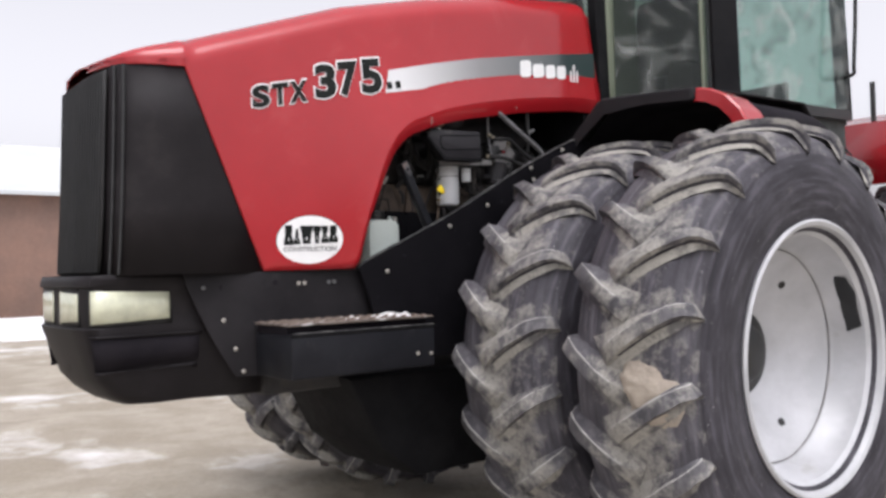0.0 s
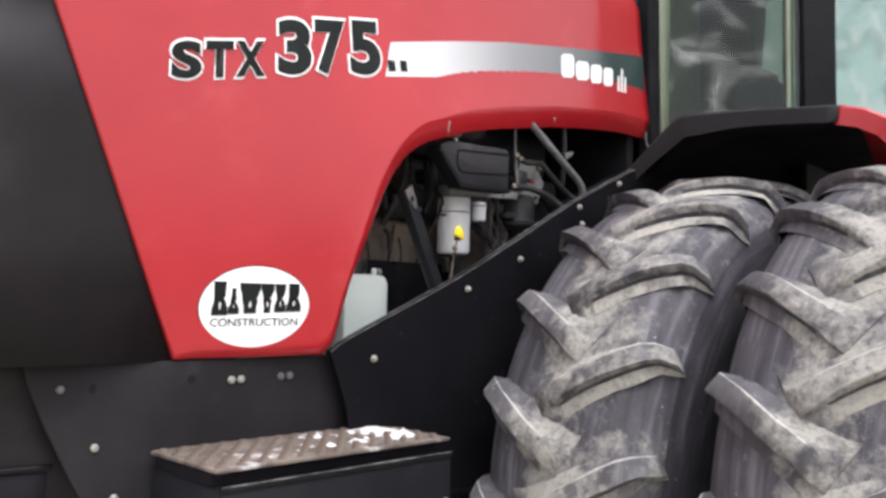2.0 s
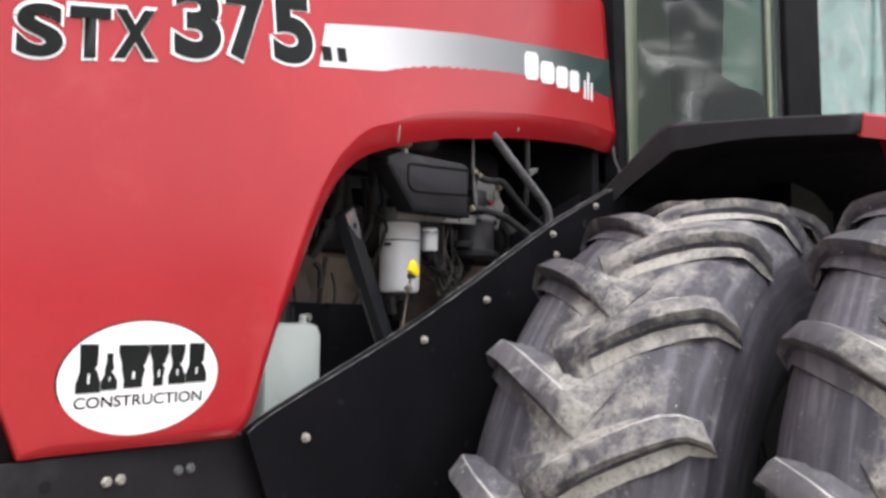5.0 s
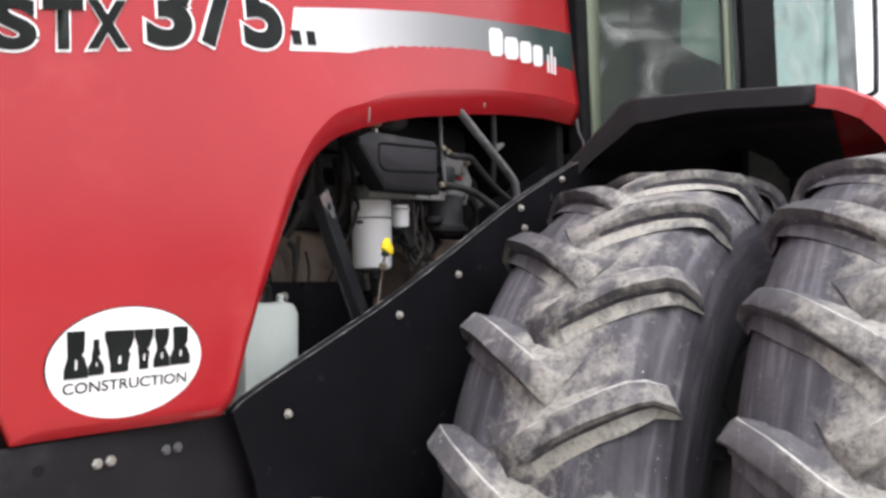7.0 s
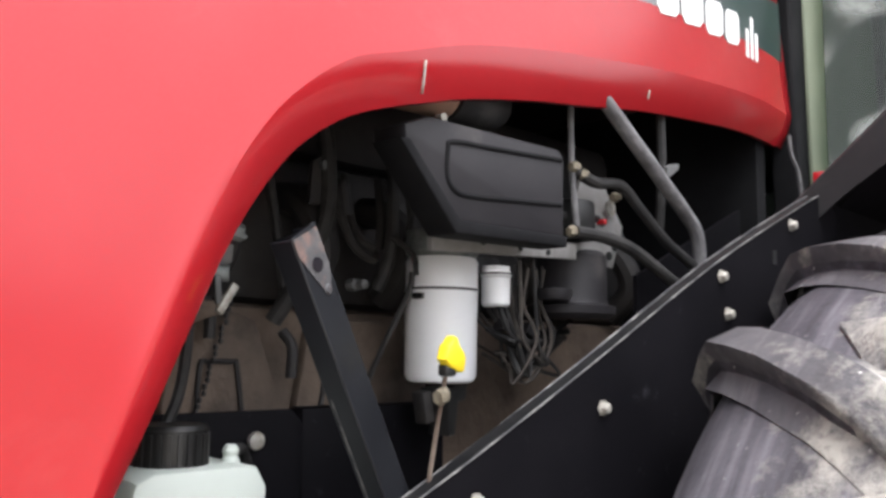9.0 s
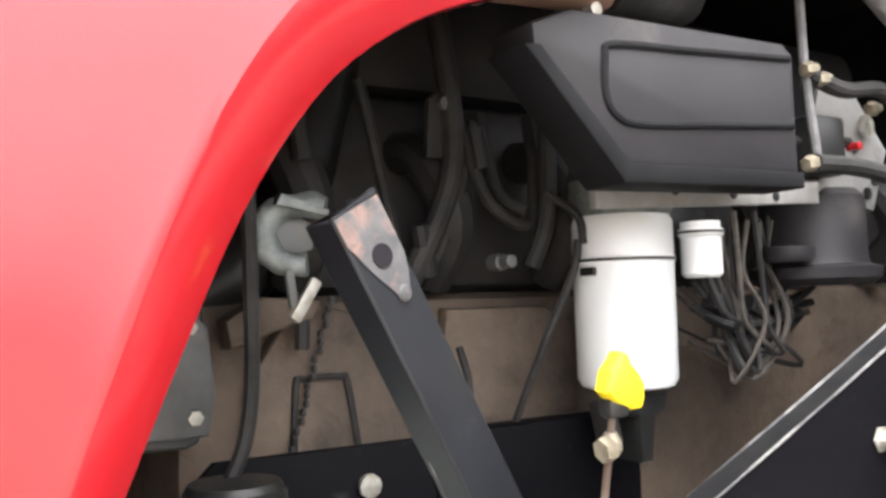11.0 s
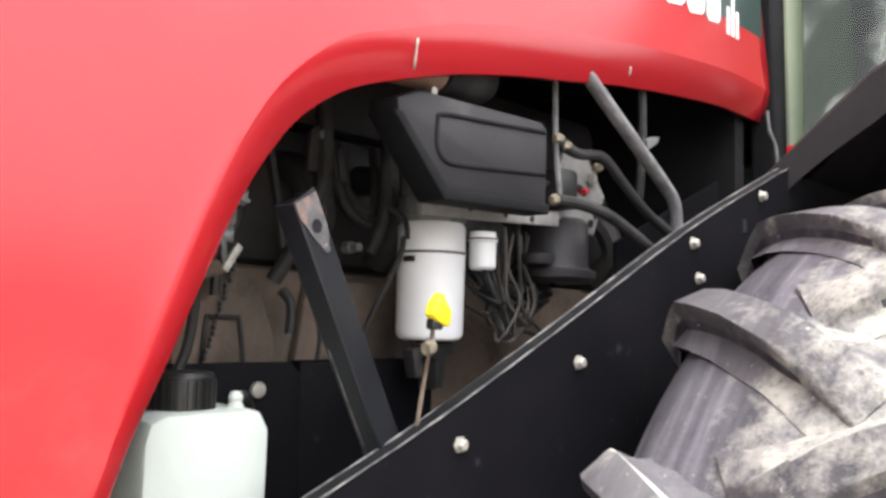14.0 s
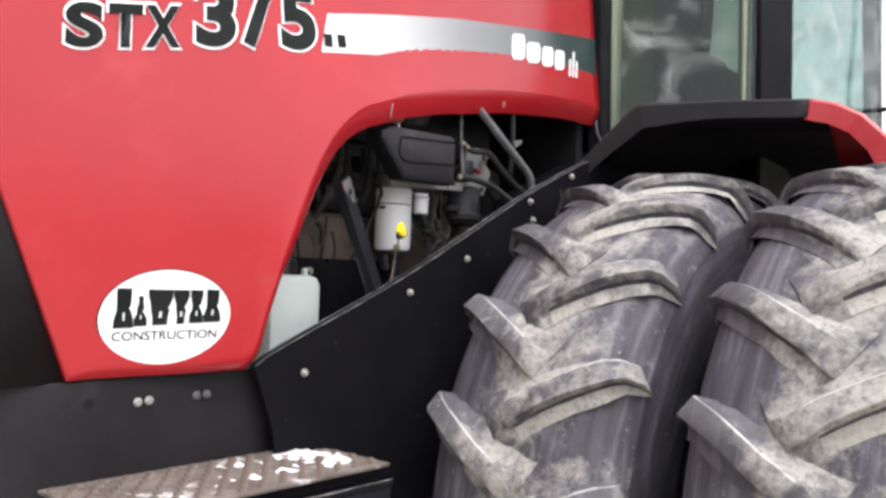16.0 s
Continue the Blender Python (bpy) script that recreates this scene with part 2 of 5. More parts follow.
POST = material("matt_black_post_cover", (0.007, 0.007, 0.008), 0.75, second=(0.012, 0.012, 0.013), scale=6, shine=0.12)
RUST = material("rusty_tread_steel", (0.10, 0.068, 0.052), 0.85, second=(0.21, 0.165, 0.135), scale=14, fine=0.5, dirt=(0.62, 0.61, 0.60), dirt_scale=11,
                dirt_mix=(0.62, 0.74), relief=0.003, relief_scale=80)
WHITE = material("white_vinyl", (0.82, 0.82, 0.81), 0.4, second=(0.78, 0.78, 0.77), scale=9)
INK = material("black_vinyl", (0.008, 0.010, 0.009), 0.55, second=(0.014, 0.016, 0.015), scale=9, shine=0.12)
LAMP = material("clouded_lamp_lens", (0.62, 0.63, 0.47), 0.25, second=(0.5, 0.51, 0.38), scale=18, coat=0.5)
GRILLE = material("black_grille_screen", (0.011, 0.0105, 0.0105), 0.65, second=(0.02, 0.019, 0.019), scale=5, fine=0.6, fine_scale=220)
LINING = material("pale_olive_cab_lining", (0.205, 0.235, 0.165), 0.6, second=(0.165, 0.19, 0.135), scale=3)
SEAT = material("dark_seat_cloth", (0.03, 0.034, 0.034), 0.85, second=(0.06, 0.065, 0.062), scale=8)
BRICK = material("weathered_brown_wall", (0.245, 0.148, 0.112), 0.9, second=(0.19, 0.122, 0.097), scale=0.6, fine=0.4, fine_scale=6)
ROOFING = material("pale_roof_sheet", (0.55, 0.57, 0.57), 0.6, second=(0.48, 0.5, 0.5), scale=0.5)
AMBER = material("orange_grey_primer", (0.36, 0.20, 0.14), 0.6, second=(0.24, 0.16, 0.12), scale=12)


def glass_material(name, tint, gloss=0.03, film=0.38):
    m = bpy.data.materials.new(name)
    m.use_nodes = True
    n, l = m.node_tree.nodes, m.node_tree.links
    n.remove(n["Principled BSDF"])
    clear, shine, both, f = n.new("ShaderNodeBsdfTransparent"), n.new("ShaderNodeBsdfGlossy"), n.new("ShaderNodeMixShader"), n.new("ShaderNodeLayerWeight")
    dust, add, noise_, rng, co = n.new("ShaderNodeBsdfDiffuse"), n.new("ShaderNodeMixShader"), n.new("ShaderNodeTexNoise"), n.new("ShaderNodeMapRange"), n.new("ShaderNodeTexCoord")
    clear.inputs["Color"].default_value = (*tint, 1)
    shine.inputs["Roughness"].default_value = 0.02
    steep, gain = n.new("ShaderNodeMath"), n.new("ShaderNodeMath")
    steep.operation, gain.operation = "POWER", "MULTIPLY_ADD"
    steep.inputs[1].default_value, gain.inputs[1].default_value, gain.inputs[2].default_value = 5.0, 0.6, gloss
    l.new(f.outputs["Facing"], steep.inputs[0])
    l.new(steep.outputs["Value"], gain.inputs[0])
    # these pale swirls stand for reflections painted on the panes, besides dust
    dust.inputs["Color"].default_value = (0.5, 0.52, 0.5, 1)
    noise_.inputs["Scale"].default_value, noise_.inputs["Detail"].default_value = 3.4, 8.0
    noise_.inputs["Distortion"].default_value = 1.5
    rng.inputs["From Min"].default_value, rng.inputs["From Max"].default_value, rng.inputs["To Max"].default_value = 0.5, 0.75, film
    l.new(co.outputs["Object"], noise_.inputs["Vector"])
    l.new(noise_.outputs["Fac"], rng.inputs["Value"])
    l.new(rng.outputs["Result"], add.inputs["Fac"])
    l.new(gain.outputs["Value"], both.inputs["Fac"])
    l.new(clear.outputs["BSDF"], both.inputs[1])
    l.new(shine.outputs["BSDF"], both.inputs[2])
    l.new(both.outputs["Shader"], add.inputs[1])
    l.new(dust.outputs["BSDF"], add.inputs[2])
    l.new(add.outputs["Shader"], n["Material Output"].inputs["Surface"])
    return m


GLASS = glass_material("green_cab_glass", (0.40, 0.46, 0.41), 0.03, 0.42)
CLEAR = glass_material("pale_cab_glass", (0.72, 0.80, 0.77), 0.04, 0.40)
# near black put in for the shade in slots, holes, gaps and behind wheels
VOID = material("shade_black", (0.013, 0.0115, 0.0145), 0.9, second=(0.018, 0.016, 0.019), scale=6, shine=0.08)
ALLOY = material("dull_grey_casting", (0.14, 0.143, 0.143), 0.6, 0.3, second=(0.085, 0.085, 0.085), scale=9, dirt=(0.24, 0.21, 0.17), dirt_scale=8, dirt_mix=(0.55, 0.85))


def stripe_material():
    """Printed band that fades from silver to black-green along its length."""
    m = bpy.data.materials.new("fading_stripe_vinyl")
    m.use_nodes = True
    n, l = m.node_tree.nodes, m.node_tree.links
    co, sep, rng, rmp = n.new("ShaderNodeTexCoord"), n.new("ShaderNodeSeparateXYZ"), n.new("ShaderNodeMapRange"), n.new("ShaderNodeValToRGB")
    l.new(co.outputs["Object"], sep.inputs["Vector"])
    l.new(sep.outputs["X"], rng.inputs["Value"])
    rng.inputs["From Min"].default_value, rng.inputs["From Max"].default_value = 0.7, 2.3
    l.new(rng.outputs["Result"], rmp.inputs["Fac"])
    e = rmp.color_ramp.elements
    e[0].position, e[0].color = 0.05, (0.60, 0.60, 0.60, 1)
    e[1].position, e[1].color = 0.85, (0.012, 0.03, 0.03, 1)
    k = e.new(0.4)
    k.color = (0.22, 0.22, 0.22, 1)
    l.new(rmp.outputs["Color"], n["Principled BSDF"].inputs["Base Color"])
    n["Principled BSDF"].inputs["Roughness"].default_value = 0.35
    n["Principled BSDF"].inputs["Coat Weight"].default_value = 0.8
    n["Principled BSDF"].inputs["Coat Roughness"].default_value = 0.14
    return m


STRIPE = stripe_material()


def ground_material():
    m = material("thawing_snow_and_mud", (0.33, 0.287, 0.222), 0.85, second=(0.45, 0.403, 0.33), scale=1.3, fine=0.5, fine_scale=25,
                 dirt=(0.68, 0.67, 0.66), dirt_scale=0.33, dirt_mix=(0.53, 0.66), dirt_rough=0.8, relief=0.03, relief_scale=7)
    return m


GROUND = ground_material()

# ---- mesh helpers ----


def part(name, bm, mat, parent=None, label="", smooth=30, at=None):
    me = bpy.data.meshes.new(name)
    bmesh.ops.recalc_face_normals(bm, faces=bm.faces)
    bm.to_mesh(me)
    bm.free()
    if smooth:
        me.shade_smooth()
        me.set_sharp_from_angle(angle=radians(smooth))
    me.materials.append(mat)
    ob = new(name, me)
    ob.parent = parent
    if at is not None:
        ob.matrix_basis = at
    return tagged(ob, label)


def box(lo, hi, bevel=0.0, bm=None, turn=None):
    bm = bm or bmesh.new()
    lo, hi = Vector(lo), Vector(hi)
    m = Matrix.Translation((lo + hi) / 2) @ (turn or Matrix()) @ Matrix.Diagonal((*(hi - lo), 1))
    r = bmesh.ops.create_cube(bm, size=1, matrix=m)
    if bevel:
        edges = list({e for v in r["verts"] for e in v.link_edges})
        bmesh.ops.bevel(bm, geom=edges, offset=bevel, segments=2, affect="EDGES", profile=0.5)
    return bm


def prism(outline, lift, depth, bm=None, bevel=0.0):
    """A plate: outline in 2D, lift(u, v, d) gives the place at depth d, from 0 to depth."""
    bm = bm or bmesh.new()
    a = [bm.verts.new(lift(u, v, 0.0)) for u, v in outline]
    b = [bm.verts.new(lift(u, v, depth)) for u, v in outline]
    k = len(outline)
    f = [bm.faces.new(a), bm.faces.new(b[::-1])]
    for i in range(k):
        bm.faces.new((a[i], b[i], b[(i + 1) % k], a[(i + 1) % k]))
    bmesh.ops.recalc_face_normals(bm, faces=bm.faces)
    if bevel:
        edges = [e for e in f[0].edges] + [e for e in f[1].edges]
        bmesh.ops.bevel(bm, geom=edges, offset=bevel, segments=2, affect="EDGES", profile=0.5)
    return bm


def curve_points(pts, steps=6):
    """Catmull-Rom through the points."""
    p = [Vector(q) for q in pts]
    p = [p[0] * 2 - p[1]] + p + [p[-1] * 2 - p[-2]]
    out = []
    for i in range(1, len(p) - 2):
        for k in range(steps):
            t = k / steps
            out.append(0.5 * ((2 * p[i]) + (p[i + 1] - p[i - 1]) * t + (2 * p[i - 1] - 5 * p[i] + 4 * p[i + 1] - p[i + 2]) * t * t
                              + (3 * p[i] - p[i - 1] - 3 * p[i + 1] + p[i + 2]) * t ** 3))
    return out + [p[-2]]


def tube(pts, r, sides=10, steps=6, bm=None, ribs=0.0):
    bm = bm or bmesh.new()
    line = curve_points(pts, steps) if len(pts) > 2 else [Vector(q) for q in pts]
    rings = []
    side = None
    for i, q in enumerate(line):
        d = (line[min(i + 1, len(line) - 1)] - line[max(i - 1, 0)]).normalized()
        if side is None:
            side = d.orthogonal().normalized()
        side = (side - d * side.dot(d)).normalized()
        up = d.cross(side)
        rr = r + (ribs if i % 2 else 0.0)
        rings.append([bm.verts.new(q + rr * (math.cos(a) * side + math.sin(a) * up)) for a in (2 * math.pi * k / sides for k in range(sides))])
    for a, b in zip(rings, rings[1:]):
        for k in range(sides):
            bm.faces.new((a[k], a[(k + 1) % sides], b[(k + 1) % sides], b[k]))
    bm.faces.new(rings[0][::-1])
    bm.faces.new(rings[-1])
    return bm


def lathe(profile, sides=32, bm=None, at=None, closed=False):
    """Turns (r, h) round the local z axis; at places it."""
    bm = bm or bmesh.new()
    at = at or Matrix()
    rings = []
    for r, h in profile:
        rings.append([bm.verts.new(at @ Vector((r * math.cos(a), r * math.sin(a), h))) for a in (2 * math.pi * k / sides for k in range(sides))])
    pairs = list(zip(rings, rings[1:])) + ([(rings[-1], rings[0])] if closed else [])
    for a, b in pairs:
        for k in range(sides):
            bm.faces.new((a[k], a[(k + 1) % sides], b[(k + 1) % sides], b[k]))
    if not closed:
        for ring, (r, h) in ((rings[0], profile[0]), (rings[-1], profile[-1])):
            if r > 1e-4:
                bm.faces.new(ring)
    return bm


def grid(rows, bm=None):
    """A sheet from rows of points of equal length."""
    bm = bm or bmesh.new()
    v = [[bm.verts.new(p) for p in row] for row in rows]
    for a, b in zip(v, v[1:]):
        for i in range(len(a) - 1):
            if len({tuple(a[i].co), tuple(a[i + 1].co), tuple(b[i + 1].co), tuple(b[i].co)}) == 4:
                bm.faces.new((a[i], a[i + 1], b[i + 1], b[i]))
    return bm


def thicken(ob, depth, offset=-1.0):
    s = ob.modifiers.new("thickness", "SOLIDIFY")
    s.thickness, s.offset = depth, offset
    return ob


def soften(ob, width=0.004, segments=2):
    b = ob.modifiers.new("edges", "BEVEL")
    b.width, b.segments, b.limit_method, b.angle_limit = width, segments, "ANGLE", radians(35)
    return ob


def along(table, x):
    """Linear look-up in a table of (x, value)."""
    return float(np.interp(x, [a for a, _ in table], [b for _, b in table]))


SIDE = Matrix.Rotation(radians(90), 4, "X")      # local z to -y

# ---- ground and distance ----
GZ = -0.11                                        # ground level under the tyres


def build_ground():
    bm = bmesh.new()
    def height(x, y):
        d = math.hypot(x - 1, y)
        h = 0.035 * noise.noise((x * 0.9, y * 0.9, 0)) + 0.02 * noise.noise((x * 3, y * 3, 4)) + 0.05 * noise.noise((x * 0.25, y * 0.25, 9))
        far = max(0.0, min(1.0, (d - 7) / 20))
        return GZ + h * (1 - 0.6 * far) - 0.02
    xs = [-600, -250, -110, -60, -35, -22, -15] + [-11 + 0.22 * i for i in range(101)] + [14, 18, 25, 40, 70, 130, 280, 700]
    ys = [-600, -200, -80, -40, -22, -14] + [-9 + 0.25 * i for i in range(117)] + [23, 27, 34, 45, 70, 130, 280, 700]
    return tagged(part("ground", grid([[(x, y, height(x, y)) for y in ys] for x in xs], bm), GROUND, smooth=60),
                  "muddy yard ground with patches of thawing snow", "ground", kind="structure")


build_ground()


def build_shed():
    """Long low building beyond the yard."""
    shed = tagged(new("storage_building"), "long brown walled building with a pale sheet roof beyond the yard", "building")
    shed.location = (4, 34, GZ - 0.1)
    x0, x1, d = -26, 40, 12
    part("wall", prism([(x0, 0), (x1, 0), (x1, 5.25), (x0, 5.25)], lambda u, v, k: (u, k, v), 0.3), BRICK, shed, smooth=0)
    part("wall", prism([(x0, 0), (x1, 0), (x1, 5.25), (x0, 5.25)], lambda u, v, k: (u, d + k, v), 0.3), BRICK, shed, smooth=0)
    for x in (x0, x1 - 0.3):
        part("gable", prism([(0.3, 0), (d, 0), (d, 5.25), (d / 2 + 0.15, 7.75), (0.3, 5.25)], lambda u, v, k: (x + k, u, v), 0.3), BRICK, shed, smooth=0)
    for s in (0, 1):
        roof = [(-0.5, 5.15), (d / 2 + 0.15, 7.9), (d / 2 + 0.15, 7.75), (-0.5, 5.0)]
        if s:
            roof = [(d + 0.3 - u, v) for u, v in roof]
        part("roof", prism(roof, lambda u, v, k: (x0 - 0.4 + k, u, v), x1 - x0 + 0.8), ROOFING, shed, smooth=0)
    for i in range(22):
        part("roof_rib", box((x0 + 3 * i, -0.45, 0), (x0 + 3 * i + 0.08, 6.0, 0.04), turn=None), ROOFING, shed, smooth=0,
             at=Matrix.Translation((0, 0, 5.18)) @ Matrix.Rotation(math.atan2(2.75, 6.65), 4, "X"))
    return shed


build_shed()


def build_snow(x0, x1, y0, y1, seed):
    """A broad, low, ragged sheet of old snow on the yard."""
    rows = []
    for i in range(61):
        row = []
        for j in range(31):
            p, q = 2 * i / 60 - 1, 2 * j / 30 - 1
            x, y = (x0 + x1) / 2 + p * (x1 - x0) / 2, (y0 + y1) / 2 + q * (y1 - y0) / 2
            e = 1 - max(abs(p), abs(q)) ** 4 + 0.5 * noise.noise((x * 0.35, y * 0.5, seed)) + 0.25 * noise.noise((x * 1.4, y * 2.0, seed))
            row.append((x, y, GZ - 0.10 + 0.17 * max(0.0, min(1.0, e * 1.6)) + 0.03 * noise.noise((x * 0.8, y * 0.8, seed + 3))))
        rows.append(row)
    return tagged(part("snow_patch", grid(rows), FIELD, smooth=60), "broad patch of old white snow on the muddy yard", "snow")


FIELD = material("trodden_snow", (0.80, 0.80, 0.81), 0.7, second=(0.66, 0.64, 0.62), scale=0.8, mix=(0.5, 0.75), relief=0.02, relief_scale=5)
build_snow(-14, 18, 19.5, 32.5, 2.0)

# ---- tractor ----
YC = 0.50                                         # middle plane of the hood
AX, AZ = 1.95, 1.00                               # front axle
tractor = tagged(new("tractor"), "large red articulated tractor with black nose and muddy dual wheels", "tractor")


def both(y):
    return (y, 2 * YC - y)


# -- hood --
TOP = [(-0.66, 2.375), (-0.62, 2.395), (-0.5, 2.44), (-0.3, 2.505), (0.12, 2.655), (0.5, 2.79), (1.05, 2.93), (1.6, 3.04), (2.4, 3.15)]
INSET = [(-0.66, 0.33), (-0.635, 0.20), (-0.60, 0.115), (-0.55, 0.065), (-0.46, 0.022), (-0.36, 0.0), (3, 0.0)]
BULGE = [(-0.7, 0), (-0.36, 0), (0, -0.006), (0.2, -0.026), (0.4, -0.058), (0.55, -0.082), (0.7, -0.10), (0.9, -0.098), (1.1, -0.078), (1.35, -0.05), (1.6, -0.028), (1.9, -0.006), (2.1, 0.01), (2.4, 0.032)]
FADE = [(1.4, 0.72), (1.6, 0.9), (1.75, 1), (2.15, 1), (2.3, 0.75), (2.45, 0.42), (2.6, 0.25), (2.8, 0.15), (3.2, 0.1)]


def skin(x, z):
    """How far the hood's left side stands from the plane y = 0: it swells round the opening."""
    a = sum(along(BULGE, x + 0.0175 * k) for k in range(-4, 5)) / 9
    b = sum(along(FADE, z + 0.0175 * k) for k in range(-4, 5)) / 9
    return a * b if a < 0 else a


OPENING = [(0.462, 1.457), (0.50, 1.50), (0.525, 1.60), (0.555, 1.70), (0.582, 1.765), (0.620, 1.86), (0.660, 1.955), (0.695, 2.02), (0.738, 2.078), (0.79, 2.12), (0.84, 2.147), (0.90, 2.169),
           (0.965, 2.19), (1.07, 2.222), (1.25, 2.264), (1.39, 2.29), (1.6, 2.33), (1.76, 2.354), (1.95, 2.378), (2.12, 2.397), (2.25, 2.405), (2.40, 2.408)]


def build_hood():
    cols = []                                     # edge point, crease point, fold depth
    for i in range(9):                            # lip over the grille
        x = -0.66 + 0.30 * i / 8
        cols.append(((x, 2.352), (x, 2.36), 0.0))
    for i in range(13):                           # slanted front edge down to the lower corner
        k = i / 12
        x, z = -0.357 + 0.357 * k, 2.352 - 0.896 * k
        cols.append(((x + 0.004, z), (x + 0.006, z + 0.014), 0.0))
    for i in range(1, 8):
        x = 0.41 * i / 8
        cols.append(((x, 1.456), (x, 1.48), 0.012))
    line = [(p.x, p.y) for p in curve_points([(x, z, 0) for x, z in OPENING], 3)]
    for i, (x, z) in enumerate(line):
        a, b = line[max(i - 1, 0)], line[min(i + 1, len(line) - 1)]
        d = Vector((b[0] - a[0], b[1] - a[1])).normalized()
        w = 0.028 + 0.038 * min(1.0, max(0.0, (i - 8) / 22)) + 0.016 * min(1.0, max(0.0, (i - 34) / 10))
        c = (x - d.y * w, z + d.x * w)
        if cols and c[0] <= cols[-1][1][0]:
            c = (cols[-1][1][0] + 0.002, c[1])
        cols.append(((x, z), c, 0.02 + 0.015 * min(1.0, i / 18)))
    rows, crease = [], set()
    for (ex, ez), (cx, cz), fold in cols:
        ins = along(INSET, cx)
        xt = cx - 0.13 * max(0.0, (cx - 1.7) / 0.7) ** 1.5
        zt = along(TOP, xt)
        ye, yc = ins + skin(ex, ez) + 0.16 * fold, ins + skin(cx, cz) - 0.24 * fold
        if cx > 0.64:
            crease.add((round(cx, 3), round(cz, 3)))
        half = []
        if fold:
            half += [(ex, ye + fold * 1.5, ez + 0.010), (ex, ye + fold * 0.8, ez), (ex, ye + fold * 0.5, ez + 0.001)]
        else:
            half += [(ex, ye + 0.03, ez), (ex, ye + 0.015, ez), (ex, ye + 0.004, ez)]
        half += [(ex * 0.5 + cx * 0.5, ye * 0.5 + yc * 0.5 + fold * 0.08, ez * 0.5 + cz * 0.5), (ex * 0.08 + cx * 0.92, ye * 0.08 + yc * 0.92 + fold * 0.01, ez * 0.08 + cz * 0.92), (cx, yc, cz)]
        span = zt - cz
        sh = min(0.13, span * 0.8)
        half.append((cx, ins + skin(cx, cz + 0.02) - 0.20 * fold, cz + 0.02))
        for k in (0.1, 0.18, 0.3, 0.45, 0.6, 0.75, 0.9, 1.0):
            z = cz + (span - sh) * k
            x = cx + (xt - cx) * (z - cz) / max(span, 1e-3)
            half.append((x, ins + skin(x, z) - 0.18 * fold * max(0.0, 1 - k / 0.45), z))
        y0 = half[-1][1]
        for a in (12, 26, 40, 54, 68, 80):
            a = radians(a)
            half.append((xt, y0 + sh * 1.25 * (1 - math.cos(a)), zt - sh + sh * math.sin(a)))
        y1 = half[-1][1]
        for k in (0.25, 0.55, 0.8, 1.0):
            half.append((xt, y1 + (YC - y1) * k, zt + 0.02 * math.sin(k * math.pi / 2)))
        rows.append(half + [(x, 2 * YC - y, z) for x, y, z in half[-2::-1]])
    bm = grid(rows)
    bmesh.ops.remove_doubles(bm, verts=bm.verts, dist=0.0005)
    ob = part("hood", bm, RED, tractor, "faded red sheet hood with large side openings", smooth=38)
    for c in ob.data.polygons:
        c.use_smooth = True
    on = [(round(v.co.x, 3), round(v.co.z, 3)) in crease for v in ob.data.vertices]
    for e in ob.data.edges:                       # crisp crease along the rear of the opening
        if on[e.vertices[0]] and on[e.vertices[1]]:
            e.use_edge_sharp = True
    return thicken(ob, 0.006)


hood = build_hood()


def hood_seam():
    """Fine vertical joint above the opening and the small fasteners of the panel."""
    for x, z in ((0.02, 1.60), (0.06, 1.52), (0.02, 1.585)):
        part("rivet", lathe([(0.0, 0.0), (0.006, 0.0), (0.005, 0.002), (0.0, 0.003)], 10), BOLT, hood, at=Matrix.Translation((x, -0.003, z)) @ SIDE)
    for x, z0, z1 in ((0.935, 2.192, 2.236), (1.615, 2.352, 2.370)):
        rows = [[(x + p, skin(x, z0 + (z1 - z0) * k) + 0.0045 - 0.0120 * k * (1 if z1 - z0 > 0.03 else 0.4), z0 + (z1 - z0) * k) for p in (-0.0008, 0.0008)] for k in (0, 0.25, 0.5, 0.75, 1)]
        thicken(part("seam", grid(rows), BOLT, hood), 0.004, 0)


hood_seam()


# -- markings on the hood --
def flat(points, depth=0.0025, y=-0.0008):
    return prism(points, lambda u, v, k: (u, skin(u, v) + y - k, v), depth)


STRIPE_TOP = [(0.697, 2.459), (1.0, 2.536), (1.322, 2.61), (1.69, 2.676), (2.338, 2.786)]
STRIPE_LOW = [(0.660, 2.336), (0.984, 2.40), (1.316, 2.466), (1.692, 2.52), (2.362, 2.573)]


def stripe_mesh():
    rows = []
    for i in range(41):
        k = i / 40
        xa, xb = 0.697 + (2.338 - 0.697) * k, 0.660 + (2.362 - 0.660) * k
        za, zb = along(STRIPE_TOP, xa), along(STRIPE_LOW, xb)
        rows.append([(xb + (xa - xb) * q, skin(xb + (xa - xb) * q, zb + (za - zb) * q) - 0.0025, zb + (za - zb) * q) for q in (0, 0.25, 0.5, 0.75, 1)])
    return grid(rows)


part("hood_stripe", stripe_mesh(), STRIPE, hood, "silver stripe fading to black green")


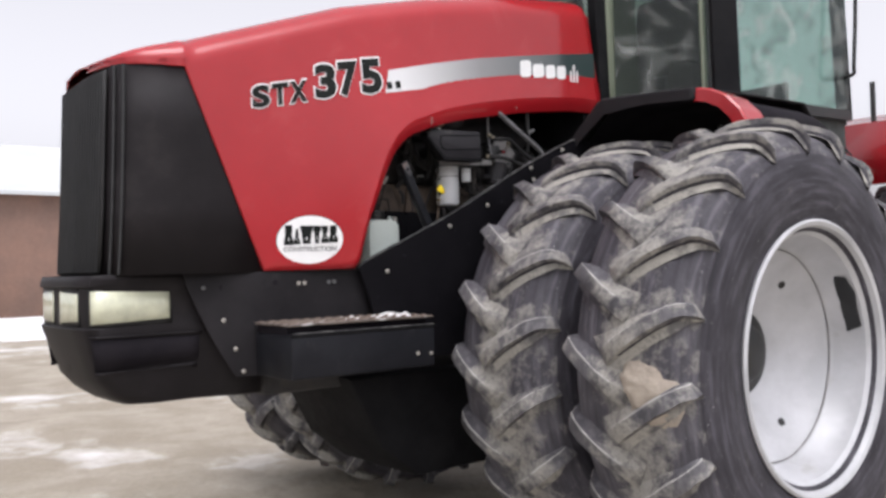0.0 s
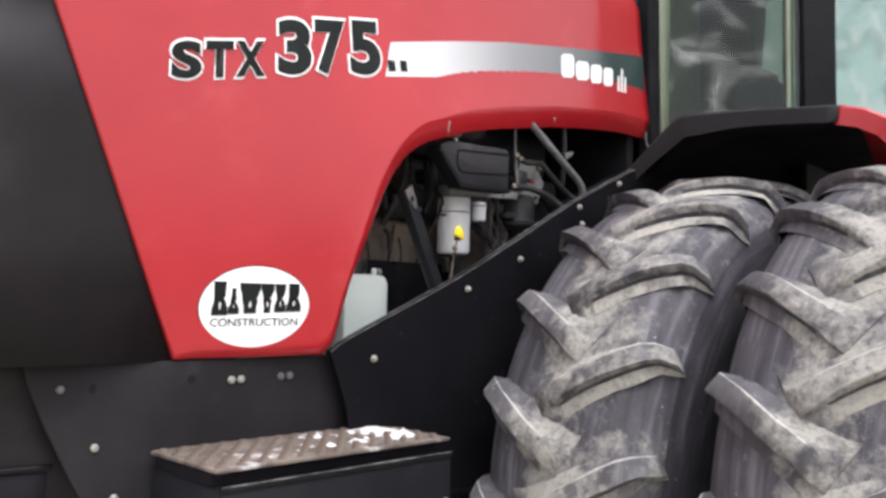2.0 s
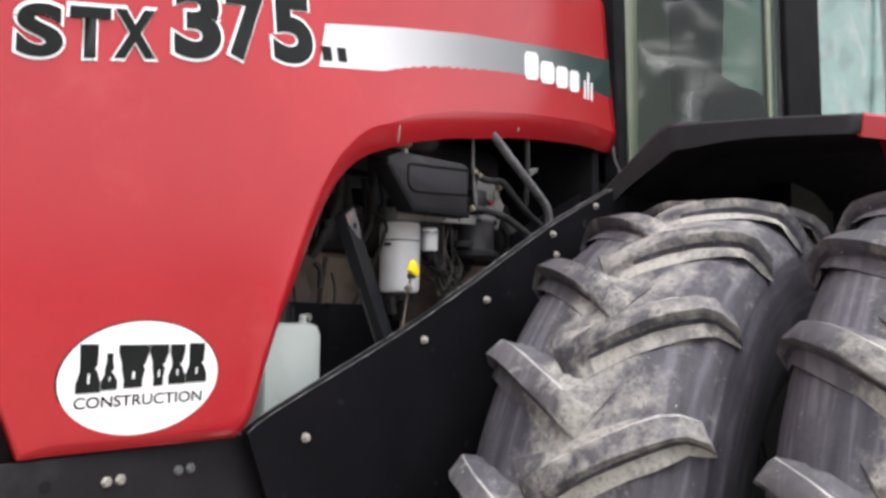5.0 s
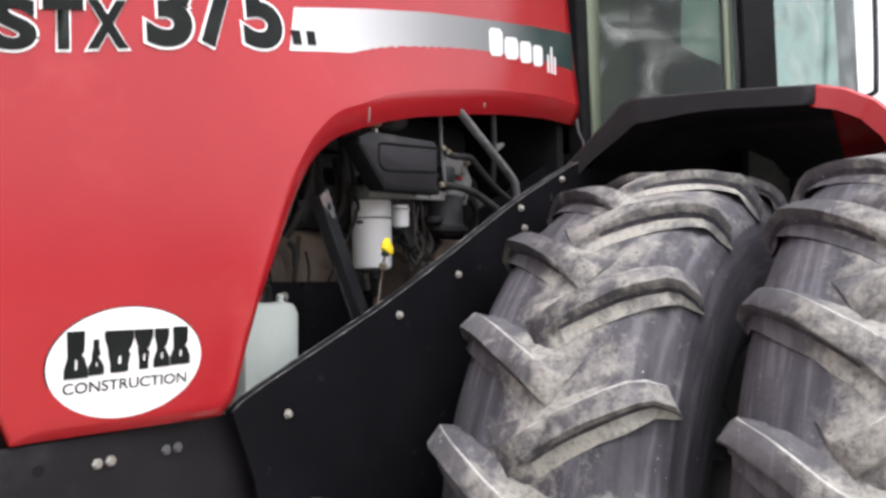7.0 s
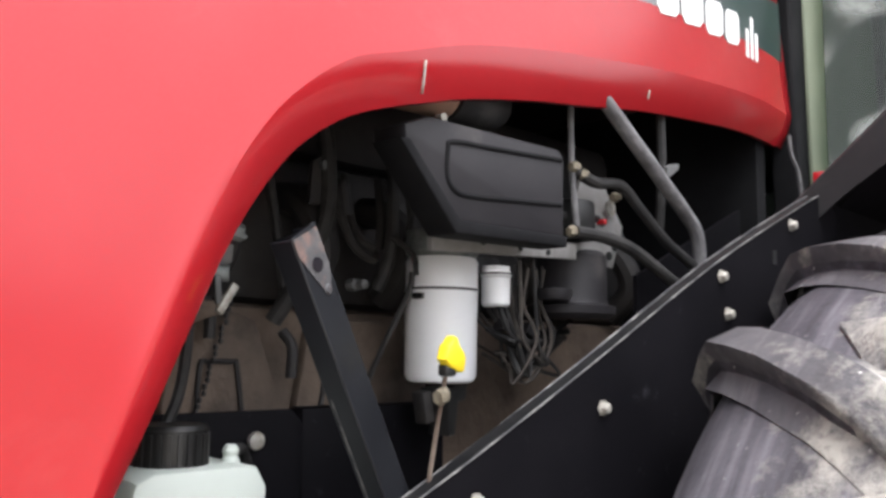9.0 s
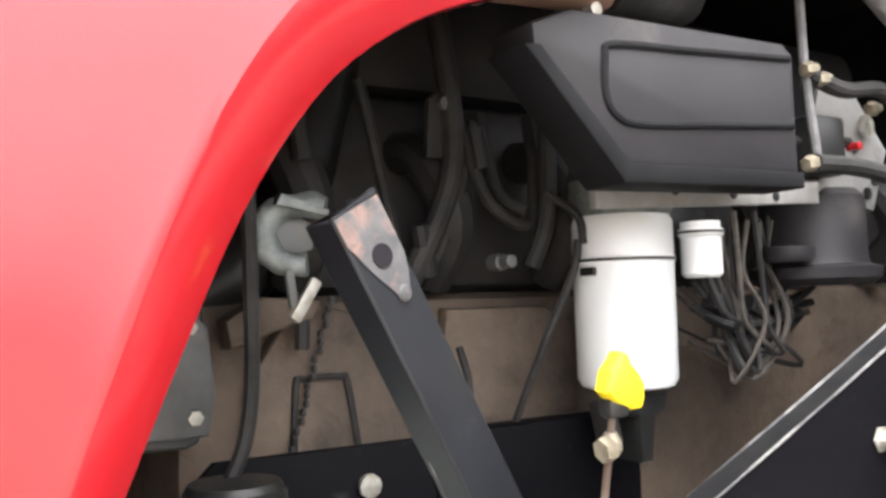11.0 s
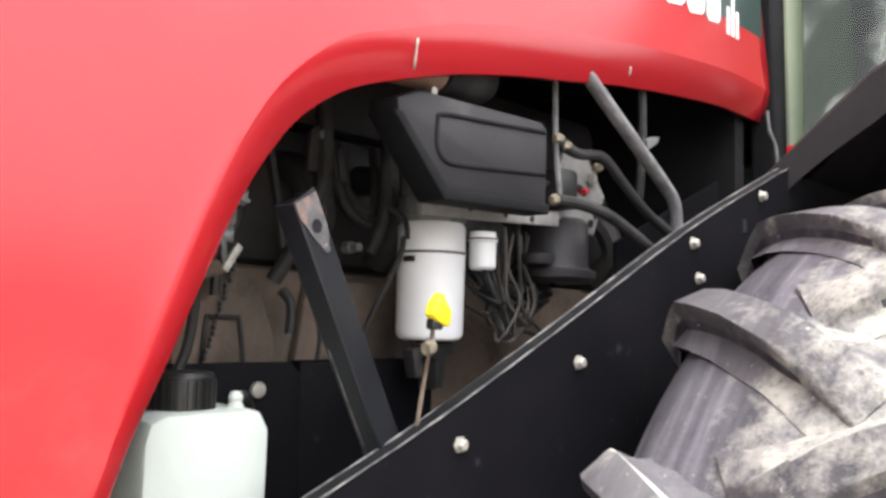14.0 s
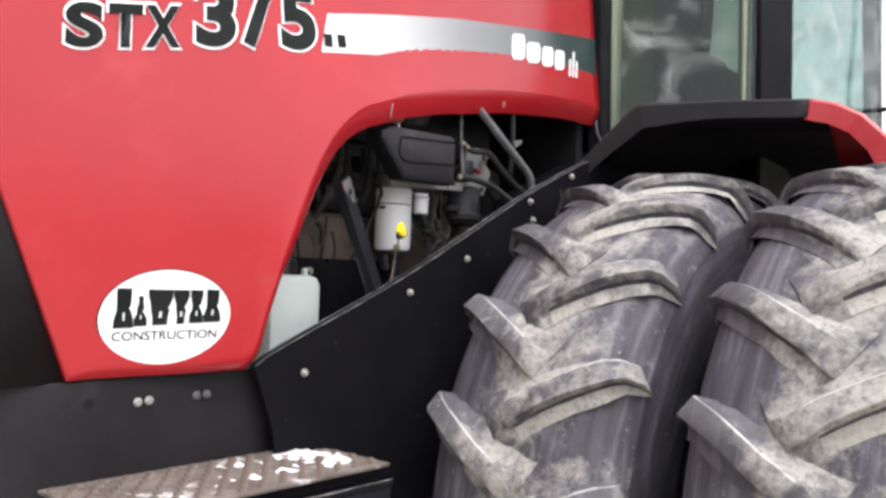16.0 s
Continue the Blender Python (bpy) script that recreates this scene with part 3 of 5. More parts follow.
def lettering(body, x0, x1, z0, height, slope, bold, mat, y, slant=0.0, owner=None, name="lettering", label=""):
    """Flat letters on the hood's side, fitted between x0 and x1, on a rising base line."""
    cu = bpy.data.curves.new(name, "FONT")
    cu.body, cu.size, cu.offset, cu.extrude = body, 1.0, bold, 0.0
    ob = new(name, cu)
    bpy.context.view_layer.update()
    me = bpy.data.meshes.new_from_object(ob.evaluated_get(bpy.context.evaluated_depsgraph_get()))
    bpy.data.objects.remove(ob)
    bm = bmesh.new()
    bm.from_mesh(me)
    bpy.data.meshes.remove(me)
    xs, zs = [v.co.x for v in bm.verts], [v.co.y for v in bm.verts]
    lo, hi, zl, zh = min(xs), max(xs), min(zs), max(zs)
    for v in bm.verts:
        u, w = (v.co.x - lo) / (hi - lo) * (x1 - x0), (v.co.y - zl) / (zh - zl) * height
        v.co = (x0 + u + slant * w, y + skin(x0 + u, z0 + w + slope * u), z0 + w + slope * u)
    return part(name, bm, mat, owner or hood, label, smooth=0)


def bold_word(body, x0, x1, z0, height, slope, edge, b=0.028):
    lettering(body, x0 - edge, x1 + edge, z0 - edge * 1.1, height + 2.2 * edge, slope, b + 0.02, WHITE, -0.0022, name="letter_outline", label="white outline")
    lettering(body, x0, x1, z0, height, slope, b, INK, -0.0040, name="lettering", label="black model lettering")


for letter, a, b in (("S", -0.043, 0.044), ("T", 0.055, 0.138), ("X", 0.144, 0.234)):
    bold_word(letter, a, b, 2.196 + 0.215 * (a + 0.043), 0.104, 0.21, 0.006, 0.045)
for letter, a, b, t in (("3", 0.275, 0.388, 0.168), ("7", 0.402, 0.512, 0.174), ("5", 0.526, 0.648, 0.180)):
    bold_word(letter, a, b, 2.268 + 0.185 * (a - 0.275), t, 0.18, 0.007, 0.045)
for x in (0.675, 0.728):
    part("small_mark", flat([(x, 2.356 + 0.19 * (x - 0.67)), (x + 0.03, 2.361 + 0.19 * (x - 0.67)), (x + 0.03, 2.398 + 0.19 * (x - 0.67)), (x, 2.393 + 0.19 * (x - 0.67))],
                            0.0015, -0.0036), INK, hood)


def maker_mark():
    """The maker's name on the stripe, as plain white blocks."""
    x = 1.658
    for i, w in enumerate((0.090, 0.097, 0.084, 0.082)):
        z = along(STRIPE_LOW, x) + 0.032
        h = 0.098 if i == 0 else 0.08
        s = 0.12 * w
        cut = w * 0.16
        part("maker_block", flat([(x + cut, z), (x + w - cut, z + s), (x + w, z + s + cut), (x + w, z + s + h - cut), (x + w - cut, z + s + h), (x + cut, z + h), (x, z + h - cut), (x, z + cut)], 0.0015, -0.0036), WHITE, hood)
        x += w + 0.014
    for i, (w, h) in enumerate(((0.016, 0.07), (0.016, 0.105), (0.016, 0.07))):
        x = 2.098 + 0.03 * i
        z = along(STRIPE_LOW, x) + 0.022
        part("maker_bar", flat([(x, z), (x + w, z), (x + w, z + h), (x, z + h)], 0.0015, -0.0036), WHITE, hood)


maker_mark()


def oval_decal():
    cx, cz, rx, rz = 0.230, 1.598, 0.168, 0.114
    def disc(k, off):
        rows = [[(cx + q * k * rx * math.cos(a), cz + q * k * rz * math.sin(a) + 0.03 * q * k * rx * math.cos(a)) for a in (2 * math.pi * i / 64 for i in range(65))] for q in (0.02, 0.25, 0.5, 0.75, 1.0)]
        bm = grid([[(x, skin(x, z) + off, z) for x, z in row] for row in rows])
        bmesh.ops.remove_doubles(bm, verts=bm.verts, dist=0.0002)
        return bm
    decal = part("oval_decal", disc(1.014, -0.0020), INK, hood, "white oval sticker with black block lettering")
    part("decal_face", disc(0.992, -0.0030), WHITE, decal)
    # six heavy wedges in place of a name
    x = 0.098
    for w, lo, hi, foot, head in ((0.048, 0.0, 0.094, 0.0, 0.006), (0.032, 0.004, 0.076, 0.0, 0.010), (0.062, 0.006, 0.092, 0.012, 0.0), (0.040, 0.008, 0.092, 0.010, 0.0), (0.036, 0.010, 0.092, 0.0, 0.002), (0.046, 0.012, 0.094, 0.0, 0.006)):
        a, b = 1.572 + lo, 1.572 + hi
        m_ = (a + b) / 2
        part("name_block", flat([(x + foot, a), (x + w - foot, a + 0.001), (x + w - foot, a + 0.018), (x + w - 0.007, m_ - 0.006), (x + w - 0.012, m_), (x + w - 0.007, m_ + 0.006), (x + w - head, b - 0.016), (x + w - head, b),
                                 (x + head, b), (x + head, b - 0.016), (x + 0.007, m_ + 0.006), (x + 0.007, m_ - 0.006), (x + foot, a + 0.018)], 0.0012, -0.0036), INK, decal)
        part("name_slit", flat([(x + w * 0.45, a + 0.018), (x + w * 0.53, a + 0.018), (x + w * 0.54, m_ - 0.010), (x + w * 0.46, m_ - 0.010)], 0.0010, -0.0052), WHITE, decal)
        x += w + 0.0015
    lettering("CONSTRUCTION", 0.096, 0.362, 1.542, 0.022, 0.01, 0.012, INK, -0.0042, owner=decal, name="decal_word", label="thin black capital letters")


oval_decal()


# -- nose --
def loft(sections, bm=None):
    """Sections: rows (z, half outline of (x, y) from the rear of the left side to the middle), mirrored to the right."""
    rows = []
    for z, half in sections:
        full = [(x, y, z) for x, y in half]
        rows.append(full + [(x, 2 * YC - y, z) for x, y, _ in full[-2::-1]])
    bm = grid(rows, bm)
    return bm


UPPER = [(0.08, 0.010), (-0.15, 0.008), (-0.36, 0.010), (-0.47, 0.032), (-0.55, 0.068), (-0.600, 0.105), (-0.628, 0.160), (-0.640, 0.28), (-0.645, YC)]
MIDDLE = [(0.0, 0.045), (-0.19, 0.095), (-0.394, 0.125), (-0.57, 0.118), (-0.68, 0.114), (-0.728, 0.130), (-0.752, 0.170), (-0.766, 0.28), (-0.775, YC)]
nose = part("nose_panel", loft([(2.354, [(x * 0.985 if x < 0 else x, y) for x, y in UPPER]), (2.1, UPPER), (1.75, [(x - 0.012 if x < -0.3 else x, y) for x, y in UPPER]),
                                (1.45, [(x - 0.028 if x < -0.3 else x, y + 0.004) for x, y in UPPER])]), NOSE, tractor, "matt black plastic nose side", smooth=35)
thicken(nose, 0.02)
for s in (1, -1):
    for x, y in ((-0.592, 0.092), (-0.618, 0.132)):
        part("nose_groove", tube([(x * 0.992, YC + s * (y - YC) - s * 0.004, 2.345), (x - 0.001, YC + s * (y - YC) - s * 0.004, 2.1), (x - 0.013, YC + s * (y - YC) - s * 0.004, 1.75), (x - 0.029, YC + s * (y - YC) - s * 0.002, 1.455)],
                                 0.007, 8), BLACK, nose)
# screen in front, bowed, with fine ribs
screen_rows = [[(-0.640 - 0.012 * (1 - abs(2 * k / 12 - 1)) - d, 0.17 + 0.66 * k / 12, z) for k in range(13)] for z, d in ((2.335, 0.0), (2.1, 0.008), (1.75, 0.02), (1.462, 0.036))]
grille = thicken(part("grille", grid(screen_rows), GRILLE, nose, "black perforated grille screen"), 0.008)
for k in range(1, 20):
    y = 0.17 + 0.66 * k / 20
    f = 1 - abs(2 * (y - 0.17) / 0.66 - 1)
    part("grille_rib", tube([(-0.644 - 0.012 * f, y, 2.33), (-0.652 - 0.012 * f, y, 2.1), (-0.664 - 0.012 * f, y, 1.75), (-0.680 - 0.012 * f, y, 1.466)], 0.0035, 6, 3), BLACK, grille)


def shrink(section, k, dx=0.0, dy=0.0):
    return [(x * k + dx, y + dy) for x, y in section]


bumper = part("bumper", loft([(1.452, shrink(MIDDLE, 1.0, 0.012, -0.006)), (1.43, MIDDLE), (1.405, MIDDLE), (1.40, shrink(MIDDLE, 0.985, 0, 0.004)), (1.235, shrink(MIDDLE, 0.98, 0, 0.01)), (1.225, shrink(MIDDLE, 1.0, 0, 0.006)),
                              (1.15, shrink(MIDDLE, 0.97, 0, 0.02)), (1.0, shrink(MIDDLE, 0.93, 0.02, 0.05)), (0.93, shrink(MIDDLE, 0.88, 0.04, 0.075)), (0.885, shrink(MIDDLE, 0.80, 0.05, 0.10)),
                              (0.872, shrink(MIDDLE, 0.60, 0.0, 0.16)), (0.872, [(0.0, YC - 0.05)] + [(x * 0.3, YC - 0.02) for x, _ in MIDDLE[1:-1]] + [(-0.3, YC)])]), NOSE, tractor, "black moulded front bumper with lamp band", smooth=40)
thicken(bumper, 0.012)
bm = bmesh.new()
box((-0.5, 0.2, 1.0), (-0.03, 2 * YC - 0.2, 1.44), 0.02, bm)
part("nose_frame", bm, DARK, tractor)


def band(z0, z1, a, b, out, inset0=0.0, inset1=0.0, side=1, low=None):
    """A curved plate that follows the nose's outline between two stretches of it."""
    pts = curve_points([(x, y, 0) for x, y in shrink(MIDDLE, 0.98, 0, 0.01)], 6)
    acc = [0.0]
    for p, q in zip(pts, pts[1:]):
        acc.append(acc[-1] + (q - p).length)
    def at_(s):
        return Vector((float(np.interp(s, acc, [p.x for p in pts])), float(np.interp(s, acc, [p.y for p in pts])), 0))
    rows = []
    for i in range(13):
        s = a + (b - a) * i / 12
        p, d = at_(s), (at_(s + 0.01) - at_(s - 0.01)).normalized()
        nrm = Vector((-d.y, d.x, 0))
        q0 = p + nrm * (out if low is None else low)
        q, k = p + nrm * out, i / 12
        row = [(q0.x, q0.y, z0 + inset0 * (1 - k)), ((q.x + q0.x) / 2, (q.y + q0.y) / 2, (z0 + z1) / 2), (q.x, q.y, z1 - inset1 * (1 - k))]
        rows.append([(x, y if side > 0 else 2 * YC - y, z) for x, y, z in row])
    return grid(rows)


for s in (1, -1):
    for a, b in ((0.40, 0.735), (0.825, 1.04)):
        thicken(part("lamp_bezel", band(1.237, 1.397, a - 0.012, b + 0.012, 0.001, 0.0, 0.0, s), BLACK, bumper), 0.006, 0)
        thicken(part("headlight", band(1.247, 1.387, a, b, 0.004, 0.012, 0.012, s), LAMP, bumper, "clouded rectangular headlight lens"), 0.010, 0)
    thicken(part("air_slot", band(1.04, 1.185, 0.27, 0.735, 0.002, 0.03, 0.01, s, -0.026), VOID, bumper, "dark air slot below the lamps"), 0.006, 0)
    thicken(part("slot_lip", band(1.186, 1.196, 0.26, 0.745, 0.006, 0.0, 0.0, s), NOSE, bumper), 0.012, 0)
    thicken(part("slot_lip", band(1.028, 1.042, 0.28, 0.735, -0.026, 0.028, 0.0, s), NOSE, bumper), 0.016, 0)

# -- side frame, shield and step --
FRONT_EDGE = [(0.98, -0.13), (1.15, -0.225), (1.30, -0.295), (1.40, -0.335), (1.452, -0.345)]


def frame_y(x):
    """Face of the side frame plate, which bends inwards ahead of the hood's corner."""
    return 0.004 + 0.235 * max(0.0, -x)


columns = []
for z in (0.98, 1.06, 1.15, 1.23, 1.30, 1.36, 1.40, 1.452):
    x0 = along(FRONT_EDGE, z)
    columns.append([(x, frame_y(x), z) for x in (x0, x0 + 0.006, x0 * 0.6, x0 * 0.2, 0.0, 0.03, 0.3, 0.60, 0.64)])
rail = thicken(part("side_frame", grid(columns), RAIL, tractor, "black steel side frame below the hood"), 0.012, 1.0)
soften(rail, 0.003)
for x, z in ((0.183, 1.393), (0.213, 1.394), (0.347, 1.395), (0.377, 1.396)):
    part("bolt", lathe([(0.0, 0.0), (0.012, 0.0), (0.012, 0.006), (0.008, 0.010), (0.0, 0.010)], 6), BOLT if x < 0.3 else ALLOY, rail, at=Matrix.Translation((x, 0.006, z)) @ SIDE)
for x, z in ((0.06, 1.40), (-0.185, 1.385)):
    part("hole", lathe([(0.0, 0.0), (0.012, 0.0), (0.012, 0.002), (0.0, 0.002)], 12), VOID, rail, at=Matrix.Translation((x, frame_y(x) + 0.001, z)) @ SIDE)
for x, z, paint in ((-0.178, 1.238, BOLT), (-0.128, 1.108, BOLT), (-0.095, 1.005, BOLT), (-0.262, 1.386, ALLOY)):
    part("bolt", lathe([(0.0, 0.0), (0.011, 0.0), (0.011, 0.006), (0.007, 0.009), (0.0, 0.009)], 6), paint, rail, at=Matrix.Translation((x, frame_y(x), z)) @ SIDE)


def shield_y(x):
    return -0.066 - 0.142 * (x - 0.64)


SHIELD_TOP = [(0.49, 1.462), (0.56, 1.505), (0.92, 1.676), (1.20, 1.827), (1.52, 2.008), (1.80, 2.142), (1.90, 2.185)]
shield = part("shield", prism(SHIELD_TOP + [(1.93, 2.13), (1.93, 2.02), (1.55, 1.75), (1.25, 1.0), (0.60, 1.0), (0.55, 1.3)], lambda u, v, k: (u, shield_y(u) + k, v), 0.007), STEEL, tractor, "black steel shield rising to the fender")
flange = grid([[(x, shield_y(x) - 0.001, z), (x, shield_y(x), z + 0.003), (x, shield_y(x) + 0.022, z + 0.004), (x, shield_y(x) + 0.024, z - 0.02)] for x, z in SHIELD_TOP])
thicken(part("flange", flange, DUSTED, shield, "folded upper edge"), 0.004)
for dy, dz, r in ((-0.001, 0.002, 0.0015), (0.0215, 0.004, 0.0018)):
    part("worn_edge", tube([(x, shield_y(x) + dy, z + dz) for x, z in SHIELD_TOP], r, 6, 4), EDGE, shield, "scratched bare edge")
part("slot", box((1.695, shield_y(1.70) - 0.0015, 2.025), (1.712, shield_y(1.70) + 0.004, 2.05), 0.0), BLACK, shield)
for x, z in ((0.643, 1.441), (1.010, 1.667), (1.246, 1.779), (1.540, 1.991), (1.760, 2.102), (1.556, 1.928)):
    part("bolt", lathe([(0.0, 0.0), (0.0125, 0.0), (0.0125, 0.002), (0.0085, 0.0025), (0.0085, 0.010), (0.006, 0.012), (0.0, 0.012)], 6), BOLT, shield, at=Matrix.Translation((x, shield_y(x), z)) @ SIDE)

step = part("step_box", box((-0.045, -0.335, 0.985), (0.725, 0.0, 1.176), 0.010), STEP, tractor, "black steel step box with a rusty snowy tread")
# the black riser paints the shade below the tread plate
part("step_riser", box((-0.035, -0.275, 1.174), (0.715, -0.002, 1.215), 0.003), VOID, step, "black riser standing for the shaded gap below the tread")
part("step_lip", box((-0.045, -0.339, 1.168), (0.725, -0.325, 1.184), 0.003), DUSTED, step, "dusty folded front lip")
part("step_lip_edge", tube([(-0.043, -0.338, 1.1845), (0.723, -0.338, 1.1845)], 0.0022, 6), EDGE, step)
bm = box((-0.05, -0.322, 1.214), (0.73, 0.0, 1.224), 0.003)
tread = part("tread_plate", bm, MUD, step, "muddy tread plate with melting snow")
for i in range(26):
    for j in range(9):
        part("tread_tooth", lathe([(0.013, 0.0), (0.010, 0.007), (0.006, 0.007), (0.005, 0.001), (0.0, 0.001)], 8), RUST, tread,
             at=Matrix.Translation((-0.03 + 0.0296 * i, -0.300 + 0.034 * j, 1.223))) if (i + j) % 2 == 0 else None


def snow_crust():
    """Lumps of old snow left on the tread."""
    rows = []
    for i in range(29):
        row = []
        for j in range(13):
            x, y = 0.12 + 0.59 * i / 28, -0.30 + 0.28 * j / 12
            e = min(i, 28 - i, 3) / 3 * min(j, 12 - j, 3) / 3
            h = 0.03 * noise.noise((x * 9, y * 12, 2)) + 0.02 * noise.noise((x * 26, y * 26, 5)) + 0.012 * (x - 0.4) / 0.3
            row.append((x, y, 1.214 + e * max(-0.01, h) + 0.004))
        rows.append(row)
    return part("snow_crust", grid(rows), SNOW, step, "thin crust of dirty snow", smooth=60)


SNOW = material("old_snow", (0.72, 0.72, 0.73), 0.7, second=(0.45, 0.40, 0.36), scale=30, mix=(0.45, 0.6), relief=0.004, relief_scale=90)
snow_crust()
for x, z in ((0.62, 1.05), (0.70, 1.045)):
    part("bolt", lathe([(0.0, 0.0), (0.010, 0.0), (0.010, 0.006), (0.0, 0.007)], 6), BOLT, step, at=Matrix.Translation((x, -0.335, z)) @ SIDE)

# -- fenders --
ARCH = [(-0.155, 2.10), (-0.185, 2.163), (-0.398, 2.352), (-0.442, 2.370), (-0.75, 2.356), (-1.01, 2.338)]
CORNER = [(-1.01, 2.338), (-1.09, 2.318), (-1.17, 2.275), (-1.24, 2.20), (-1.28, 2.12), (-1.295, 2.04)]


def fender_sheet(line, x0s, x1, drop, depth, name, mat, owner, label, rounded=False):
    """A sheet behind the arch with a front lip that hangs from it."""
    bends = [Vector((-0.42, 2.360))]
    line = [tuple(Vector(p).lerp(Vector(q), k / 6)) for p, q in zip(line, line[1:]) for k in range(6)] + [line[-1]]
    rows = []
    n_ = len(line)
    def inward(i):
        a, b = line[max(i - 1, 0)], line[min(i + 1, n_ - 1)]
        d = Vector((b[0] - a[0], b[1] - a[1])).normalized()
        return Vector((-d.y, d.x)) if (Vector((-d.y, d.x)).y < 0) else Vector((d.y, -d.x))
    for i, (y, z) in enumerate(line):
        fill = sum((math.exp(-((Vector((y, z)) - c).length / 0.17) ** 2) for c in bends)) if rounded else 0.0
        q = (inward(i) if not rounded else sum((inward(min(max(i + k, 0), n_ - 1)) for k in range(-5, 6)), Vector((0, 0))).normalized()) * depth * (1 + 0.5 * fill)
        xf = x0s(y)
        mid = xf + min(0.4, (x1 - xf) * 0.4)
        rows.append([(xf + 0.004, y + q.x, z + q.y), (xf, y + q.x, z + q.y), (xf, y + q.x * 0.5, z + q.y * 0.5), (xf, y + q.x * 0.12, z + q.y * 0.12), (xf + 0.01, y, z), (mid, y, z + drop * 0.5), (x1 - 0.3, y, z + drop), (x1, y, z - 0.25)])
    return thicken(part(name, grid(rows), mat, owner, label, smooth=40), 0.008)


fender = fender_sheet(ARCH, lambda y: 1.86 + 0.06 * min(1, max(0, -(y + 0.44) / 0.58)), 3.3, 0.03, 0.062, "fender", FENDER, tractor, "black steel fender arch above the tyres", True)
fender_sheet(CORNER, lambda y: 1.92 + 0.10 * max(0, -(y + 1.02)), 2.42, -0.02, 0.07, "fender_corner", RED, fender, "red outer fender corner")
part("stay_rod", tube([(2.335, 0.006, 2.425), (2.345, 0.004, 2.372), (2.372, 0.0, 2.335), (2.385, -0.002, 2.27)], 0.005, 8), PIPE, tractor, "thin grey stay rod between hood and fender")
part("fender_bracket", box((2.08, -0.172, 2.225), (2.15, -0.145, 2.268), 0.006), RED, fender, "small red bracket behind the fender edge")
# back sheet and liner carry the shade under the fender in their colour
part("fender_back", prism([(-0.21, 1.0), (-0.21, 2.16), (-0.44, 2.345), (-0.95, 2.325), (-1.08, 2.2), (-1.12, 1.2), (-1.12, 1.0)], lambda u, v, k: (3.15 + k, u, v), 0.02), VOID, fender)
part("inner_wall", box((1.93, -0.245, 0.9), (3.2, -0.235, 2.16)), STEEL, fender)
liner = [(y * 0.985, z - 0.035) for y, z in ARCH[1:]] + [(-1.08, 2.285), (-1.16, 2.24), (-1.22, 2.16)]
thicken(part("fender_liner", grid([[(x, y, z - (0.12 if x > 2.9 else 0.0)) for x in (1.99, 2.4, 2.8, 3.12)] for y, z in liner]), VOID, fender, "black liner coloured for the shade inside the fender"), 0.006)
right_fender = part("fender", grid([[(x, 2 * YC - y, z) for x in (1.88, 2.4, 3.3)] for y, z in ARCH + CORNER[1:]]), STEEL, tractor)
thicken(right_fender, 0.01)

# -- wheels --
STATIONS = [(-0.060, -0.020, 1.064, -0.004, 0.0), (-0.030, -0.004, 1.066, 0.016, 0.0), (0.012, 0.022, 1.067, 0.032, 0.0), (0.045, 0.043, 1.067, 0.039, 0.0), (0.085, 0.068, 1.065, 0.043, 0.04), (0.145, 0.106, 1.058, 0.045, 0.1), (0.195, 0.140, 1.045, 0.047, 0.22),
            (0.235, 0.168, 1.026, 0.050, 0.38), (0.258, 0.186, 1.000, 0.052, 0.55), (0.280, 0.196, 0.962, 0.042, 0.9), (0.298, 0.200, 0.925, 0.002, 1.2)]
WIDTHS = (0.040, 0.035, 0.032, 0.031, 0.030, 0.030, 0.031, 0.031, 0.030, 0.033, 0.034)
LUGS = 20


def tyre_mesh():
    bm = bmesh.new()
    prof = [(0.57, 0.25), (0.585, 0.278), (0.61, 0.292), (0.635, 0.298), (0.69, 0.312), (0.78, 0.322), (0.86, 0.320), (0.93, 0.305), (0.985, 0.276), (1.022, 0.243), (1.047, 0.20), (1.062, 0.12), (1.067, 0.0)]
    prof = prof + [(r, -h) for r, h in prof[-2::-1]]
    lathe(prof + [(0.57, 0.0)], 96, bm, Matrix.Rotation(radians(90), 4, "X"), closed=True)
    return bm


